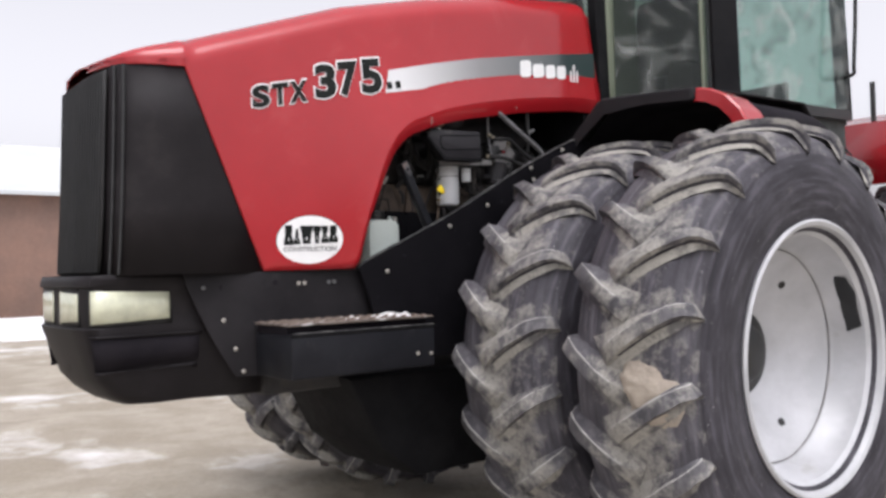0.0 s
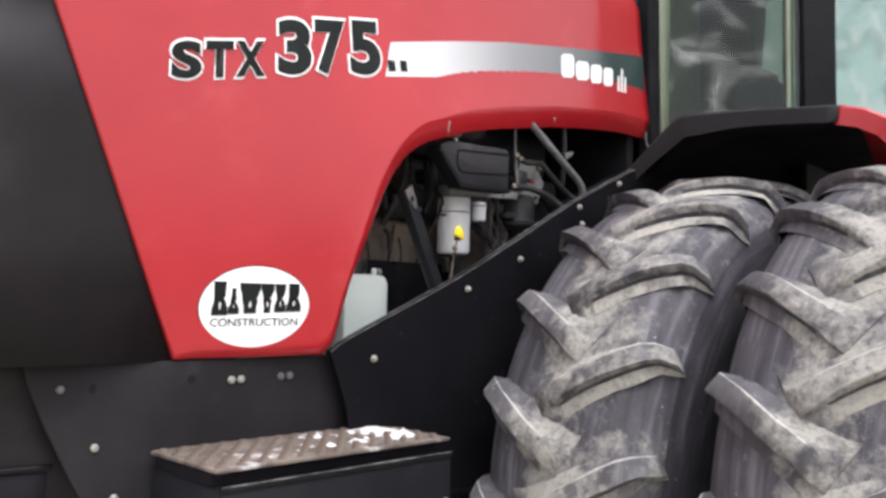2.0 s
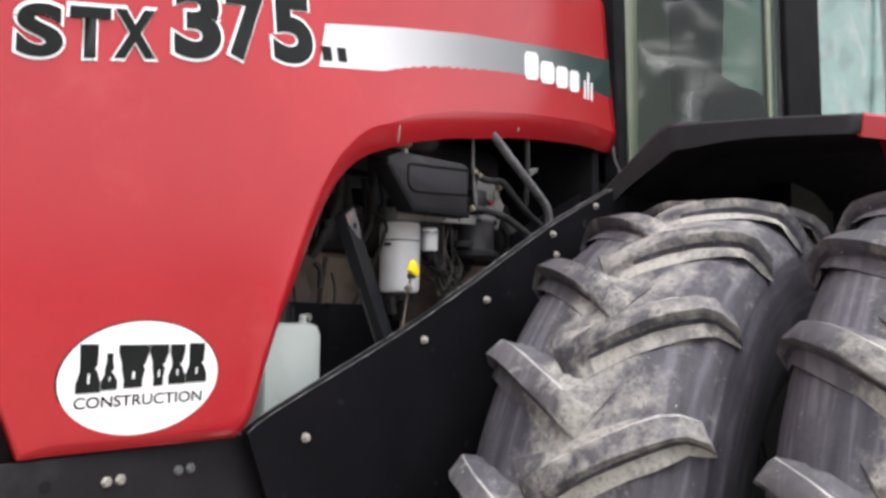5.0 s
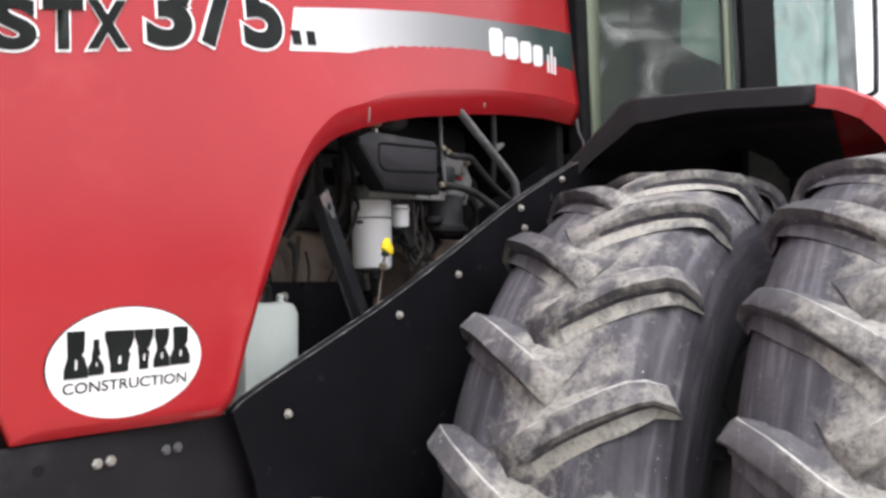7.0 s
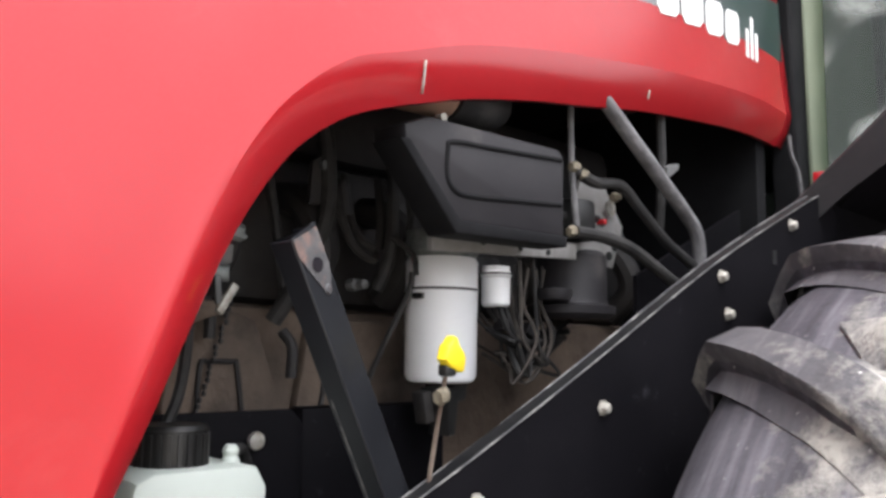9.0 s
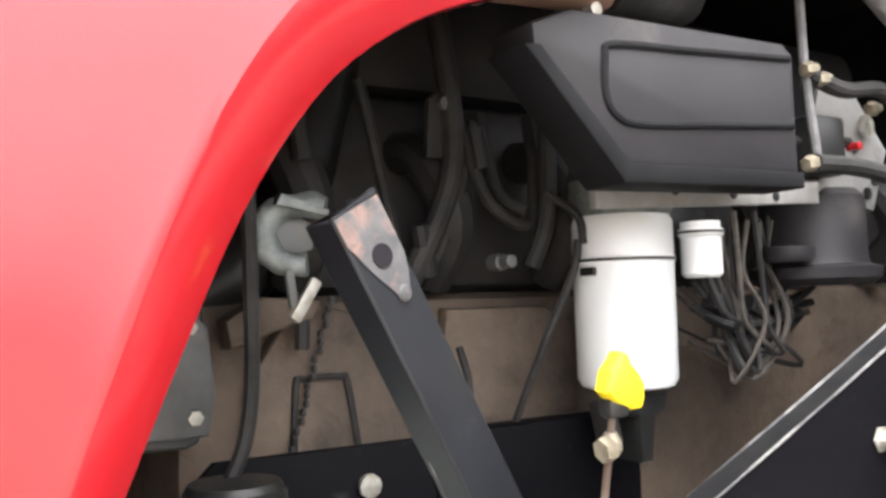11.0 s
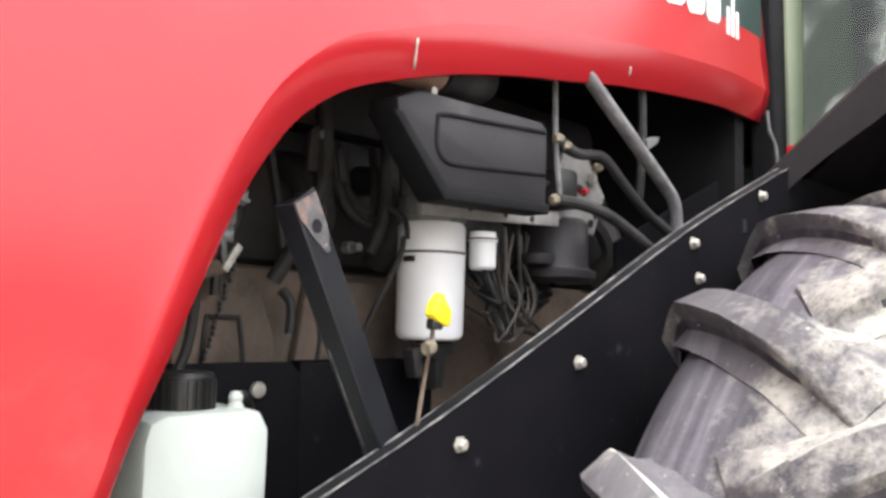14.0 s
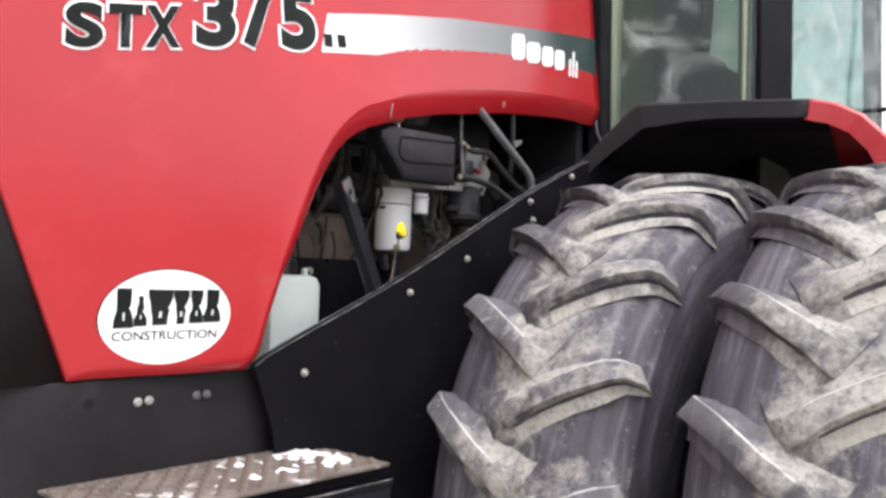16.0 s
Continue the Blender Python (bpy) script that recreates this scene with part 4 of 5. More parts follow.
def lug_mesh(s, seed):
    """One tread bar on the side s of the tread, at the front of the tyre."""
    bm = bmesh.new()
    rnd = random.Random(seed)
    rings = []
    for i, (y, arc, r, h, lean) in enumerate(STATIONS):
        a, b = STATIONS[max(i - 1, 0)], STATIONS[min(i + 1, len(STATIONS) - 1)]
        ty, ta = b[0] - a[0], max(b[1] - a[1], 0.6 * (b[0] - a[0]))
        ln = math.hypot(ty, ta)
        ny, na = -ta / ln, ty / ln                  # across the bar, in the surface
        w = WIDTHS[i]
        ring = []
        for off, up in ((-2.3, -0.12), (-1.14, 0.16), (-1.04, 0.48), (-0.99, 0.86), (-0.90, 1.0), (0.82, 1.0), (0.95, 0.90), (1.25, 0.34), (2.5, -0.10)):
            if off < -2:
                off, up = off + 1.0 * max(0, i - 7) / 3, up - 0.25 * max(0, i - 7) / 3
            hh = (h + 0.004 if i < 9 else h) * up * (1 + rnd.uniform(-0.09, 0.05))
            yy = y + ny * w * off + hh * math.sin(lean) + rnd.uniform(-0.002, 0.002)
            rr = r + 0.004 + hh * math.cos(lean)
            aa = (arc - 0.19 + na * w * off) / 1.04 + rnd.uniform(-0.002, 0.002)
            ring.append(bm.verts.new((-rr * math.cos(aa), s * yy, rr * math.sin(aa))))
        rings.append(ring)
    for n_, (p, q) in enumerate(zip(rings, rings[1:])):
        for i in range(8):
            # index 3, darker rubber, paints the shadow line along each bar's lower flank
            bm.faces.new((p[i], p[i + 1], q[i + 1], q[i])).material_index = (2 if s < 0 else 4, 3, 0, 0, 0, 1, 4, 4)[i] if n_ > 1 else 0
    bm.faces.new(rings[0])
    bm.faces.new(rings[-1])
    bmesh.ops.recalc_face_normals(bm, faces=bm.faces)
    me = bpy.data.meshes.new("lug")
    bm.to_mesh(me)
    bm.free()
    me.shade_smooth()
    me.set_sharp_from_angle(angle=radians(45))
    for m in (TREAD, WORN, SILT, RUBBER, BANK):
        me.materials.append(m)
    return me


LUG_MESHES = {s: [lug_mesh(s, 31 + 7 * s + k) for k in range(4)] for s in (1, -1)}


def wheel(x, y, turn, outward, seed, inner):
    """One wheel: tyre and dished rim. outward is -1 on the left side."""
    tyre = part("tyre", tyre_mesh(), RUBBER, tractor, "worn dusty tyre with chevron lugs", smooth=42,
                at=Matrix.Translation((x, y, AZ)) @ Matrix.Rotation(turn, 4, "Y") @ Matrix.Diagonal((1, 1 if outward < 0 else -1, 1, 1)))
    tyre.data.materials.append(GROOVE)
    for f in tyre.data.polygons:
        f.material_index = 1 if math.hypot(f.center.x, f.center.z) > 0.955 else 0
    pick = random.Random(seed)
    for s in (1, -1):
        for k in range(LUGS):
            lug = new("lug", pick.choice(LUG_MESHES[s]))
            lug.parent = tyre
            lug.matrix_basis = Matrix.Rotation(2 * math.pi * (k + (0.46 if s < 0 else 0.0)) / LUGS, 4, "Y")
    at = Matrix.Translation((x, y, AZ)) @ (Matrix.Rotation(radians(90), 4, "X") if outward < 0 else Matrix.Rotation(radians(-90), 4, "X"))
    prof = [(0.655, 0.29), (0.662, 0.308), (0.650, 0.316), (0.632, 0.308), (0.622, 0.275), (0.605, 0.262), (0.590, 0.245), (0.582, 0.17), (0.560, 0.14), (0.552, 0.105), (0.530, 0.085), (0.505, 0.078), (0.49, 0.062),
            (0.40, 0.005), (0.30, -0.06), (0.22, -0.115), (0.18, -0.13), (0.17, -0.16), (0.17, -0.30), (0.58, -0.30), (0.655, -0.285)]
    prof = [(r - 0.030 * min(1.0, max(0.0, (r - 0.45) / 0.1)), h - (0.075 if h > 0.05 and inner else 0.0)) for r, h in prof]
    rim = part("rim", lathe(prof, 72, None, None, closed=True), WHEEL, tractor, "pale silver dished steel rim", smooth=35, at=at)
    # dark rings added at the joint to set the shaded barrel off
    for r, h, w in ((0.534, 0.122, 0.006), (0.500, 0.088, 0.004)):
        part("weld_seam", lathe([(r + w * math.cos(a), h - (0.075 if inner else 0.0) + w * math.sin(a)) for a in (2 * math.pi * k / 6 for k in range(6))], 64, closed=True), SEAM, rim)
    part("hub", lathe([(0.0, -0.03), (0.10, -0.03), (0.13, -0.045), (0.145, -0.075), (0.20, -0.085), (0.215, -0.10), (0.215, -0.29), (0.0, -0.29)], 40), BLACK, rim, "dark cast hub")
    slope = Matrix.Rotation(math.atan2(0.62, 1.0), 4, "Y")
    for k, a in enumerate((-1.11, 0.98, 3.08)):
        spin = Matrix.Rotation(a, 4, "Z")
        part("rim_hole", lathe([(0.0, 0.0), (0.020, 0.0), (0.020, 0.003), (0.0, 0.003)], 16), BLACK, rim, at=spin @ Matrix.Translation((0.39, 0, 0.0)) @ Matrix.Rotation(-0.55, 4, "Y"))
    part("barrel_slot", prism([(-0.15, -0.03), (-0.10, -0.05), (0.02, -0.045), (0.10, -0.055), (0.16, -0.02), (0.15, 0.03), (0.06, 0.05), (-0.03, 0.04), (-0.12, 0.045)], lambda p, q, k: (k - 0.006 + 0.86 * (0.578 - math.sqrt(max(0.0, 0.334 - p * p))) * -1, p, q), 0.010), BLACK, rim, "dark slot in the rim barrel", at=Matrix.Rotation(0.42, 4, "Z") @ Matrix.Translation((0.548, 0, 0.19)))
    return tyre


def clay_clump():
    """A slab of dried clay caked between two bars of the outer tyre's shoulder, seen from the wheel's middle."""
    crown = [(0.0, 1.067), (0.12, 1.062), (0.20, 1.047), (0.243, 1.022), (0.276, 0.985), (0.31, 0.93)]
    rows = []
    for i in range(25):
        row = []
        for j in range(25):
            p, q = 2 * i / 24 - 1, 2 * j / 24 - 1
            e = 1 - math.hypot(p, q) ** 2.2 + 0.55 * noise.noise((p * 1.6, q * 1.6, 3.3)) + 0.18 * noise.noise((p * 5, q * 5, 1.0))
            a, y = -0.065 + 0.125 * p + 0.03 * q, -0.150 + 0.125 * q
            r = along(crown, -y) + 0.036 * max(-0.25, min(1.0, e * 1.2)) + 0.007 * noise.noise((p * 7, q * 7, 5.0))
            row.append((-r * math.cos(a), y, r * math.sin(a)))
        rows.append(row)
    return grid(rows)


for x in (AX, AX + 3.91):
    for i, (y, turn) in enumerate(((-0.55, 0.044), (-1.30, 0.119))):
        wheel(x, y, turn, -1, 11 + i, i == 0)
        wheel(x, 2 * YC - y, turn, 1, 21 + i, i == 0)
    # added black discs that stand for the shade behind the inner rims
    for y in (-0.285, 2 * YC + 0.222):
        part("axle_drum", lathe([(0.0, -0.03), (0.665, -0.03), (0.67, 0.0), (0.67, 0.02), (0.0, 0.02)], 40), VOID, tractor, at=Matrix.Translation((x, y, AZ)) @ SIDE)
    part("axle", lathe([(0.17, -1.5), (0.17, -0.55), (0.24, -0.4), (0.24, 0.4), (0.17, 0.55), (0.17, 1.5)], 24), DARK, tractor, at=Matrix.Translation((x, YC, AZ)) @ SIDE)
part("clay_clump", clay_clump(), CLAY, tractor, "tan clay caked on the tread", at=Matrix.Translation((AX, -1.30, AZ)), smooth=70)

# -- chassis and rear --
part("front_chassis", box((0.1, 0.22, 0.85), (3.1, 2 * YC - 0.22, 1.25), 0.02), DARK, tractor)
part("belly_guard", prism([(0.52, 0.9), (0.72, 0.52), (0.95, 0.34), (3.0, 0.34), (3.0, 0.9)], lambda u, v, k: (u, 0.12 + k, v), 2 * YC - 0.24, None, 0.02), POST, tractor, "black belly guard under the chassis")
part("rear_chassis", box((3.1, 0.1, 0.75), (6.7, 2 * YC - 0.1, 1.35), 0.03), DARK, tractor)
rear = part("rear_deck", box((4.35, -0.15, 1.35), (6.7, 2 * YC + 0.15, 1.7), 0.03), RED, tractor, "red painted rear deck")
for y0, y1 in ((-1.6, -0.15), (2 * YC + 0.15, 2 * YC + 1.6)):
    sheet = grid([[(x, y, z) for y in (y0, (y0 + y1) / 2, y1)] for x, z in ((4.72, 2.0), (4.78, 2.25), (4.95, 2.50), (5.3, 2.60), (6.3, 2.60), (6.7, 2.45))])
    thicken(part("rear_fender", sheet, RED, rear, "red rear fender"), 0.02)
part("fuel_cap_post", tube([(5.0, -0.5, 2.5), (5.0, -0.5, 2.82)], 0.02), BLACK, rear)

# -- cab --
PLAN = [(2.43, -0.01), (2.80, -0.52), (2.97, -0.63), (4.10, -0.74), (4.25, -0.60)]
CAB0, CAB1 = 2.30, 3.95
cab = part("cab_floor", prism([(x, max(y, -0.2)) for x, y in PLAN] + [(x, min(2 * YC - y, 2 * YC + 0.2)) for x, y in PLAN[::-1]], lambda u, v, k: (u, v, 1.95 + k), 0.2), STEEL, tractor, "black cab base")
part("cab_roof", prism([(x * 1.0 + (x - 3.3) * 0.06, YC + (y - YC) * 1.05) for x, y in PLAN] + [(x * 1.0 + (x - 3.3) * 0.06, YC - (y - YC) * 1.05) for x, y in PLAN[::-1]], lambda u, v, k: (u, v, CAB1 + k), 0.22, None, 0.05), RED, cab, "red cab roof")


def post(a, b, half, mat, name="cab_post", label=""):
    (xa, ya, za), (xb, yb, zb) = a, b
    bm = bmesh.new()
    rows = []
    for x, y, z in (a, b):
        rows.append([(x + u * half[0] * half[2][0] - w * half[1] * half[2][1], y + u * half[0] * half[2][1] + w * half[1] * half[2][0], z) for u, w in ((-1, -1), (1, -1), (1, 1), (-1, 1))])
    v = [[bm.verts.new(p) for p in r] for r in rows]
    for k in range(4):
        bm.faces.new((v[0][k], v[0][(k + 1) % 4], v[1][(k + 1) % 4], v[1][k]))
    bm.faces.new(v[0][::-1])
    bm.faces.new(v[1])
    ob = part(name, bm, mat, cab, label)
    return soften(ob, 0.008)


def pane(a, b, z0, z1, inset=0.012, name="window_pane", rise=0.0, mat=None):
    d = Vector((b[0] - a[0], b[1] - a[1], 0)).normalized()
    n_ = Vector((-d.y, d.x, 0))
    return part(name, prism([(0, z0), ((Vector(b) - Vector(a)).length, z0 + rise), ((Vector(b) - Vector(a)).length, z1), (0, z1)],
                            lambda u, v, k: Vector((a[0], a[1], 0)) + d * u + n_ * (inset + k) + Vector((0, 0, v)), 0.006), mat or GLASS, cab, "green tinted cab glass")


for s in (1, -1):
    f = (lambda y: y) if s > 0 else (lambda y: 2 * YC - y)
    post((2.465, f(0.05), 2.1), (2.355, f(0.04), CAB1), (0.05, 0.035, (1, 0)), POST, label="black front cab post")
    post((2.570, f(-0.045), 2.1), (2.510, f(-0.025), CAB1), (0.098, 0.03, (0.7, -0.7 * s)), LINING, name="post_lining", label="pale olive post lining")
    post((2.885, f(-0.565), 2.42), (2.87, f(-0.55), CAB1), (0.085, 0.035, (0.82, -0.57 * s)), POST, label="black middle cab post")
    post((4.12, f(-0.70), 2.42), (4.05, f(-0.68), CAB1), (0.04, 0.04, (1, 0)), POST, label="black rear cab post")
    post((2.80, f(-0.47), 2.42), (2.79, f(-0.46), CAB1), (0.02, 0.02, (0.8, -0.6 * s)), LINING, name="post_lining", label="pale olive post lining")
    pane((2.46, f(-0.045)), (2.82, f(-0.53)), 2.2, CAB1, 0.0, rise=0.24)
    pane((2.96, f(-0.625)), (4.10, f(-0.74)), 2.45, CAB1, 0.0, mat=CLEAR)
    part("side_sill", prism([(2.80, f(-0.535)), (2.97, f(-0.645)), (4.12, f(-0.755)), (4.12, f(-0.70)), (2.97, f(-0.59)), (2.83, f(-0.49))], lambda u, v, k: (u, v, 2.40 + k), 0.07), BLACK, cab)
part("window_pane", prism([(0.02, 2.3), (2 * YC - 0.02, 2.3), (2 * YC - 0.02, CAB1), (0.02, CAB1)], lambda u, v, k: (2.42 - 0.1 * (v - 2.3) / 1.65 + k, u, v), 0.006), GLASS, cab)
part("window_pane", prism([(-0.66, 2.5), (2 * YC + 0.66, 2.5), (2 * YC + 0.66, CAB1), (-0.66, CAB1)], lambda u, v, k: (4.16 + k, u, v), 0.006), CLEAR, cab)
part("rear_wall", box((4.10, -0.28, 2.1), (4.15, 2 * YC + 0.62, 2.75)), SEAT, cab)
part("side_wall", prism([(2.44, 2 * YC + 0.0), (2.81, 2 * YC + 0.51), (2.97, 2 * YC + 0.62), (4.10, 2 * YC + 0.72), (4.10, 2 * YC + 0.68), (2.98, 2 * YC + 0.58), (2.83, 2 * YC + 0.48), (2.47, 2 * YC - 0.02)], lambda u, v, k: (u, v, 2.1 + k), 0.30), SEAT, cab)
part("side_wall", prism([(2.86, -0.53), (2.97, -0.60), (4.10, -0.71), (4.10, -0.68), (2.98, -0.57), (2.88, -0.50)], lambda u, v, k: (u, v, 2.1 + k), 0.30), SEAT, cab)
part("rear_wall", box((4.10, -0.70, 2.38), (4.15, -0.28, 2.5)), SEAT, cab)
seat = part("seat", box((3.25, 0.15, 2.62), (3.75, 0.75, 2.80), 0.06), SEAT, cab, "dark cloth driver seat")
part("seat_back", box((3.70, 0.10, 2.72), (3.86, 0.80, 3.55), 0.06, turn=Matrix.Rotation(radians(8), 4, "Y")), SEAT, seat)
part("seat_base", box((3.35, 0.25, 2.34), (3.65, 0.65, 2.63), 0.03), BLACK, seat)
part("armrest", box((3.2, -0.05, 2.85), (3.7, 0.10, 2.97), 0.03), SEAT, seat)
column = part("steering_column", tube([(2.62, YC, 2.34), (2.78, YC, 2.75), (2.88, YC, 3.0)], 0.05), BLACK, cab)
part("steering_wheel", lathe([(0.19 + 0.016 * math.cos(a), 0.016 * math.sin(a)) for a in (2 * math.pi * k / 10 for k in range(10))], 32, closed=True), BLACK, column,
     at=Matrix.Translation((2.90, YC, 3.03)) @ Matrix.Rotation(radians(25), 4, "Y"))
part("dash_cover", box((2.48, 0.12, 2.34), (2.75, 2 * YC - 0.12, 2.82), 0.08), SEAT, cab, "rounded dark dash cover")
part("side_console", box((2.75, -0.42, 2.34), (3.0, -0.20, 2.72), 0.07), SEAT, cab)
# rail and headrest
part("grab_rail", tube([(4.03, -0.85, 3.75), (4.015, -0.85, 3.18), (3.965, -0.85, 2.76), (4.0, -0.83, 2.70), (4.08, -0.74, 2.70)], 0.013, 10), BLACK, cab, "black grab rail beside the rear post")
part("headrest", box((3.74, 0.28, 3.55), (3.84, 0.62, 3.74), 0.05), SEAT, cab)

# ---- engine bay ----
engine = part("engine_block", box((0.72, 0.33, 1.30), (2.2, 0.85, 1.93), 0.03), TAN, tractor, "dusty tan painted engine block")
bm = box((0.76, 0.36, 1.93), (2.15, 0.80, 2.20), 0.04)
part("cylinder_head", bm, DARK, engine)
part("rocker_cover", box((0.80, 0.38, 2.20), (2.1, 0.78, 2.40), 0.05), DARK, engine)
# cast pads and cover outlines on the block's side
pad = part("cast_pad", prism([(0.78, 1.58), (0.99, 1.58), (0.99, 1.80), (0.95, 1.90), (0.86, 1.93), (0.80, 1.84)], lambda u, v, k: (u, 0.332 - k, v), 0.03, None, 0.008), TAN, engine)
part("pad_rib", tube([(0.845, 0.298, 1.70), (0.85, 0.298, 1.825), (0.862, 0.298, 1.835), (0.905, 0.298, 1.835), (0.915, 0.298, 1.825), (0.935, 0.298, 1.70)], 0.004, 6, 3), DARK, pad)
part("cast_pad", prism([(1.03, 1.72), (1.26, 1.70), (1.28, 1.88), (1.22, 1.91), (1.06, 1.91)], lambda u, v, k: (u, 0.332 - k, v), 0.025, None, 0.008), TAN, engine)
part("pad_rib", tube([(1.075, 0.305, 1.72), (1.09, 0.305, 1.80), (1.075, 0.305, 1.86)], 0.005, 6, 3), DARK, engine)
part("cast_pad", prism([(1.32, 1.50), (1.56, 1.50), (1.60, 1.72), (1.50, 1.84), (1.36, 1.84)], lambda u, v, k: (u, 0.332 - k, v), 0.03, None, 0.008), TAN, engine)
for k in range(7):
    x = 0.84 + 0.19 * k
    part("head_runner", tube([(x, 0.40, 2.12), (x, 0.30, 2.10), (x + 0.02, 0.27, 2.02), (x + 0.02, 0.33, 1.95)], 0.03, 10), DARK, engine)
part("lower_plate", prism([(0.70, 1.50), (0.99, 1.50), (0.99, 1.745), (0.97, 1.765), (0.735, 1.765), (0.70, 1.73)], lambda u, v, k: (u, 0.225 + k, v), 0.012, None, 0.003), STEEL, engine, "black steel plate with a bolt")
part("bolt", lathe([(0.0, 0.0), (0.013, 0.0), (0.013, 0.007), (0.0, 0.009)], 10), BOLT, engine, at=Matrix.Translation((0.902, 0.222, 1.722)) @ SIDE)
part("lower_plate", box((1.0, 0.24, 1.45), (1.32, 0.28, 1.765), 0.006), STEEL, engine)
part("firewall", box((2.28, 0.07, 1.2), (2.33, 2 * YC - 0.07, 2.98)), POST, tractor)
part("radiator", box((-0.28, 0.17, 1.25), (0.30, 2 * YC - 0.17, 2.40), 0.02), DARK, tractor)
part("fan_shroud", lathe([(0.36, 0.0), (0.40, 0.0), (0.42, 0.18), (0.38, 0.18)], 40, closed=True), BLACK, tractor, at=Matrix.Translation((0.30, YC, 1.85)) @ Matrix.Rotation(radians(90), 4, "Y"))
part("belt_guard", box((0.48, 0.34, 1.60), (0.66, 0.80, 2.05), 0.05), DARK, tractor)

# large duct behind the front edge of the opening, grey alternator side
part("intake_duct", tube([(0.95, 0.40, 2.30), (0.91, 0.39, 2.16), (0.87, 0.38, 2.04), (0.80, 0.38, 1.96), (0.72, 0.39, 1.93), (0.62, 0.40, 1.93)], 0.05, 18), BLACK, tractor, "thick black rubber duct")
# unseen sheet, added to keep light from entering through the far opening
part("inner_screen", box((0.35, 0.86, 1.45), (2.25, 0.875, 2.56)), DARK, tractor, "dark sheet added to block light from the far side of the bay")
# plain dark sheet that closes the bay at the top
part("heat_shield", box((0.34, 0.12, 2.545), (2.26, 0.86, 2.56)), DARK, tractor, "dark sheet under the hood top")
alternator = part("alternator", box((0.60, 0.255, 1.775), (0.738, 0.36, 1.945), 0.018), ALLOY, tractor, "dull grey alternator casing")
part("end_plate", prism([(0.63, 1.79), (0.735, 1.79), (0.742, 1.83), (0.735, 1.90), (0.70, 1.935), (0.63, 1.935)], lambda p, q, k: (p, 0.25 - k, q), 0.012, None, 0.004), ALLOY, alternator)
for x, z in ((0.655, 1.805), (0.72, 1.81), (0.715, 1.90)):
    part("bolt", lathe([(0.0, 0.0), (0.008, 0.0), (0.008, 0.006), (0.0, 0.007)], 6), BOLT, alternator, at=Matrix.Translation((x, 0.238, z)) @ SIDE)
part("brown_bracket", prism([(0.765, 1.875), (0.86, 1.905), (0.87, 1.925), (0.80, 1.93), (0.76, 1.905)], lambda p, q, k: (p, 0.262 + k, q), 0.04, None, 0.006), TAN, tractor)
part("cable", tube([(0.752, 0.16, 2.04), (0.757, 0.17, 1.94), (0.758, 0.18, 1.82), (0.735, 0.18, 1.75), (0.67, 0.17, 1.66), (0.62, 0.17, 1.58)], 0.008, 8), HOSE, tractor, "black engine cable")
part("brass_nut", lathe([(0.0, 0.0), (0.016, 0.0), (0.016, 0.014), (0.009, 0.018), (0.009, 0.03), (0.0, 0.03)], 6), BOLT, tractor, "dull brass hexagon nut", at=Matrix.Translation((0.665, 0.20, 1.728)) @ SIDE)
beads = random.Random(9)
for n_ in range(20):
    q = n_ / 19
    part("chain_bead", lathe([(0.0, -0.005), (0.0035, -0.0035), (0.0045, 0.0), (0.0035, 0.0035), (0.0, 0.005)], 6), DARK, engine,
         at=Matrix.Translation((0.892 - 0.055 * q + beads.uniform(-0.003, 0.003), 0.288, 1.925 - 0.185 * q)))
# brackets, lines and castings in the shaded upper bay
part("lift_eye", prism([(-0.025, 0.0), (0.025, 0.0), (0.02, 0.07), (0.0, 0.085), (-0.02, 0.07)], lambda p, q, k: (1.02 + p, 0.235 + k, 2.09 + q), 0.012, None, 0.003), DARK, engine)
part("sensor", lathe([(0.0, 0.0), (0.011, 0.0), (0.011, 0.02), (0.008, 0.022), (0.008, 0.04), (0.0, 0.042)], 10), ALLOY, engine, at=Matrix.Translation((1.095, 0.25, 1.965)) @ SIDE)
part("sensor", lathe([(0.0, 0.0), (0.009, 0.0), (0.009, 0.018), (0.0, 0.02)], 8), ALLOY, engine, at=Matrix.Translation((1.02, 0.245, 2.155)) @ SIDE)
for a_, b_ in (((1.06, 0.235, 2.13), (1.07, 0.235, 2.08)), ((1.165, 0.245, 2.03), (1.165, 0.245, 1.985)), ((0.985, 0.24, 2.01), (1.0, 0.25, 1.95))):
    part("clip", tube([a_, b_], 0.012, 10), COVER, engine)
for n_, pts in enumerate((((1.02, 0.25, 2.28), (1.03, 0.235, 2.16), (1.025, 0.235, 2.06), (0.985, 0.25, 1.96), (0.965, 0.28, 1.90)), ((1.18, 0.25, 2.24), (1.175, 0.235, 2.12), (1.165, 0.23, 2.02), (1.15, 0.245, 1.96)),
                          ((1.20, 0.24, 2.20), (1.21, 0.225, 2.10), (1.20, 0.225, 2.05)), ((0.80, 0.30, 2.28), (0.83, 0.25, 2.16), (0.845, 0.25, 2.08)), ((1.150, 0.21, 2.05), (1.178, 0.185, 2.02), (1.182, 0.18, 1.985)))):
    part("hose", tube(pts, (0.014, 0.012, 0.008, 0.011, 0.005)[n_], 10), HOSE, engine)
part("oil_line", tube([(0.99, 0.29, 1.885), (1.0, 0.275, 1.86), (1.0, 0.275, 1.81)], 0.009, 8), DARK, engine)
part("oil_line", tube([(0.845, 0.285, 1.93), (0.85, 0.275, 1.905), (0.85, 0.275, 1.87)], 0.009, 8), DARK, engine)
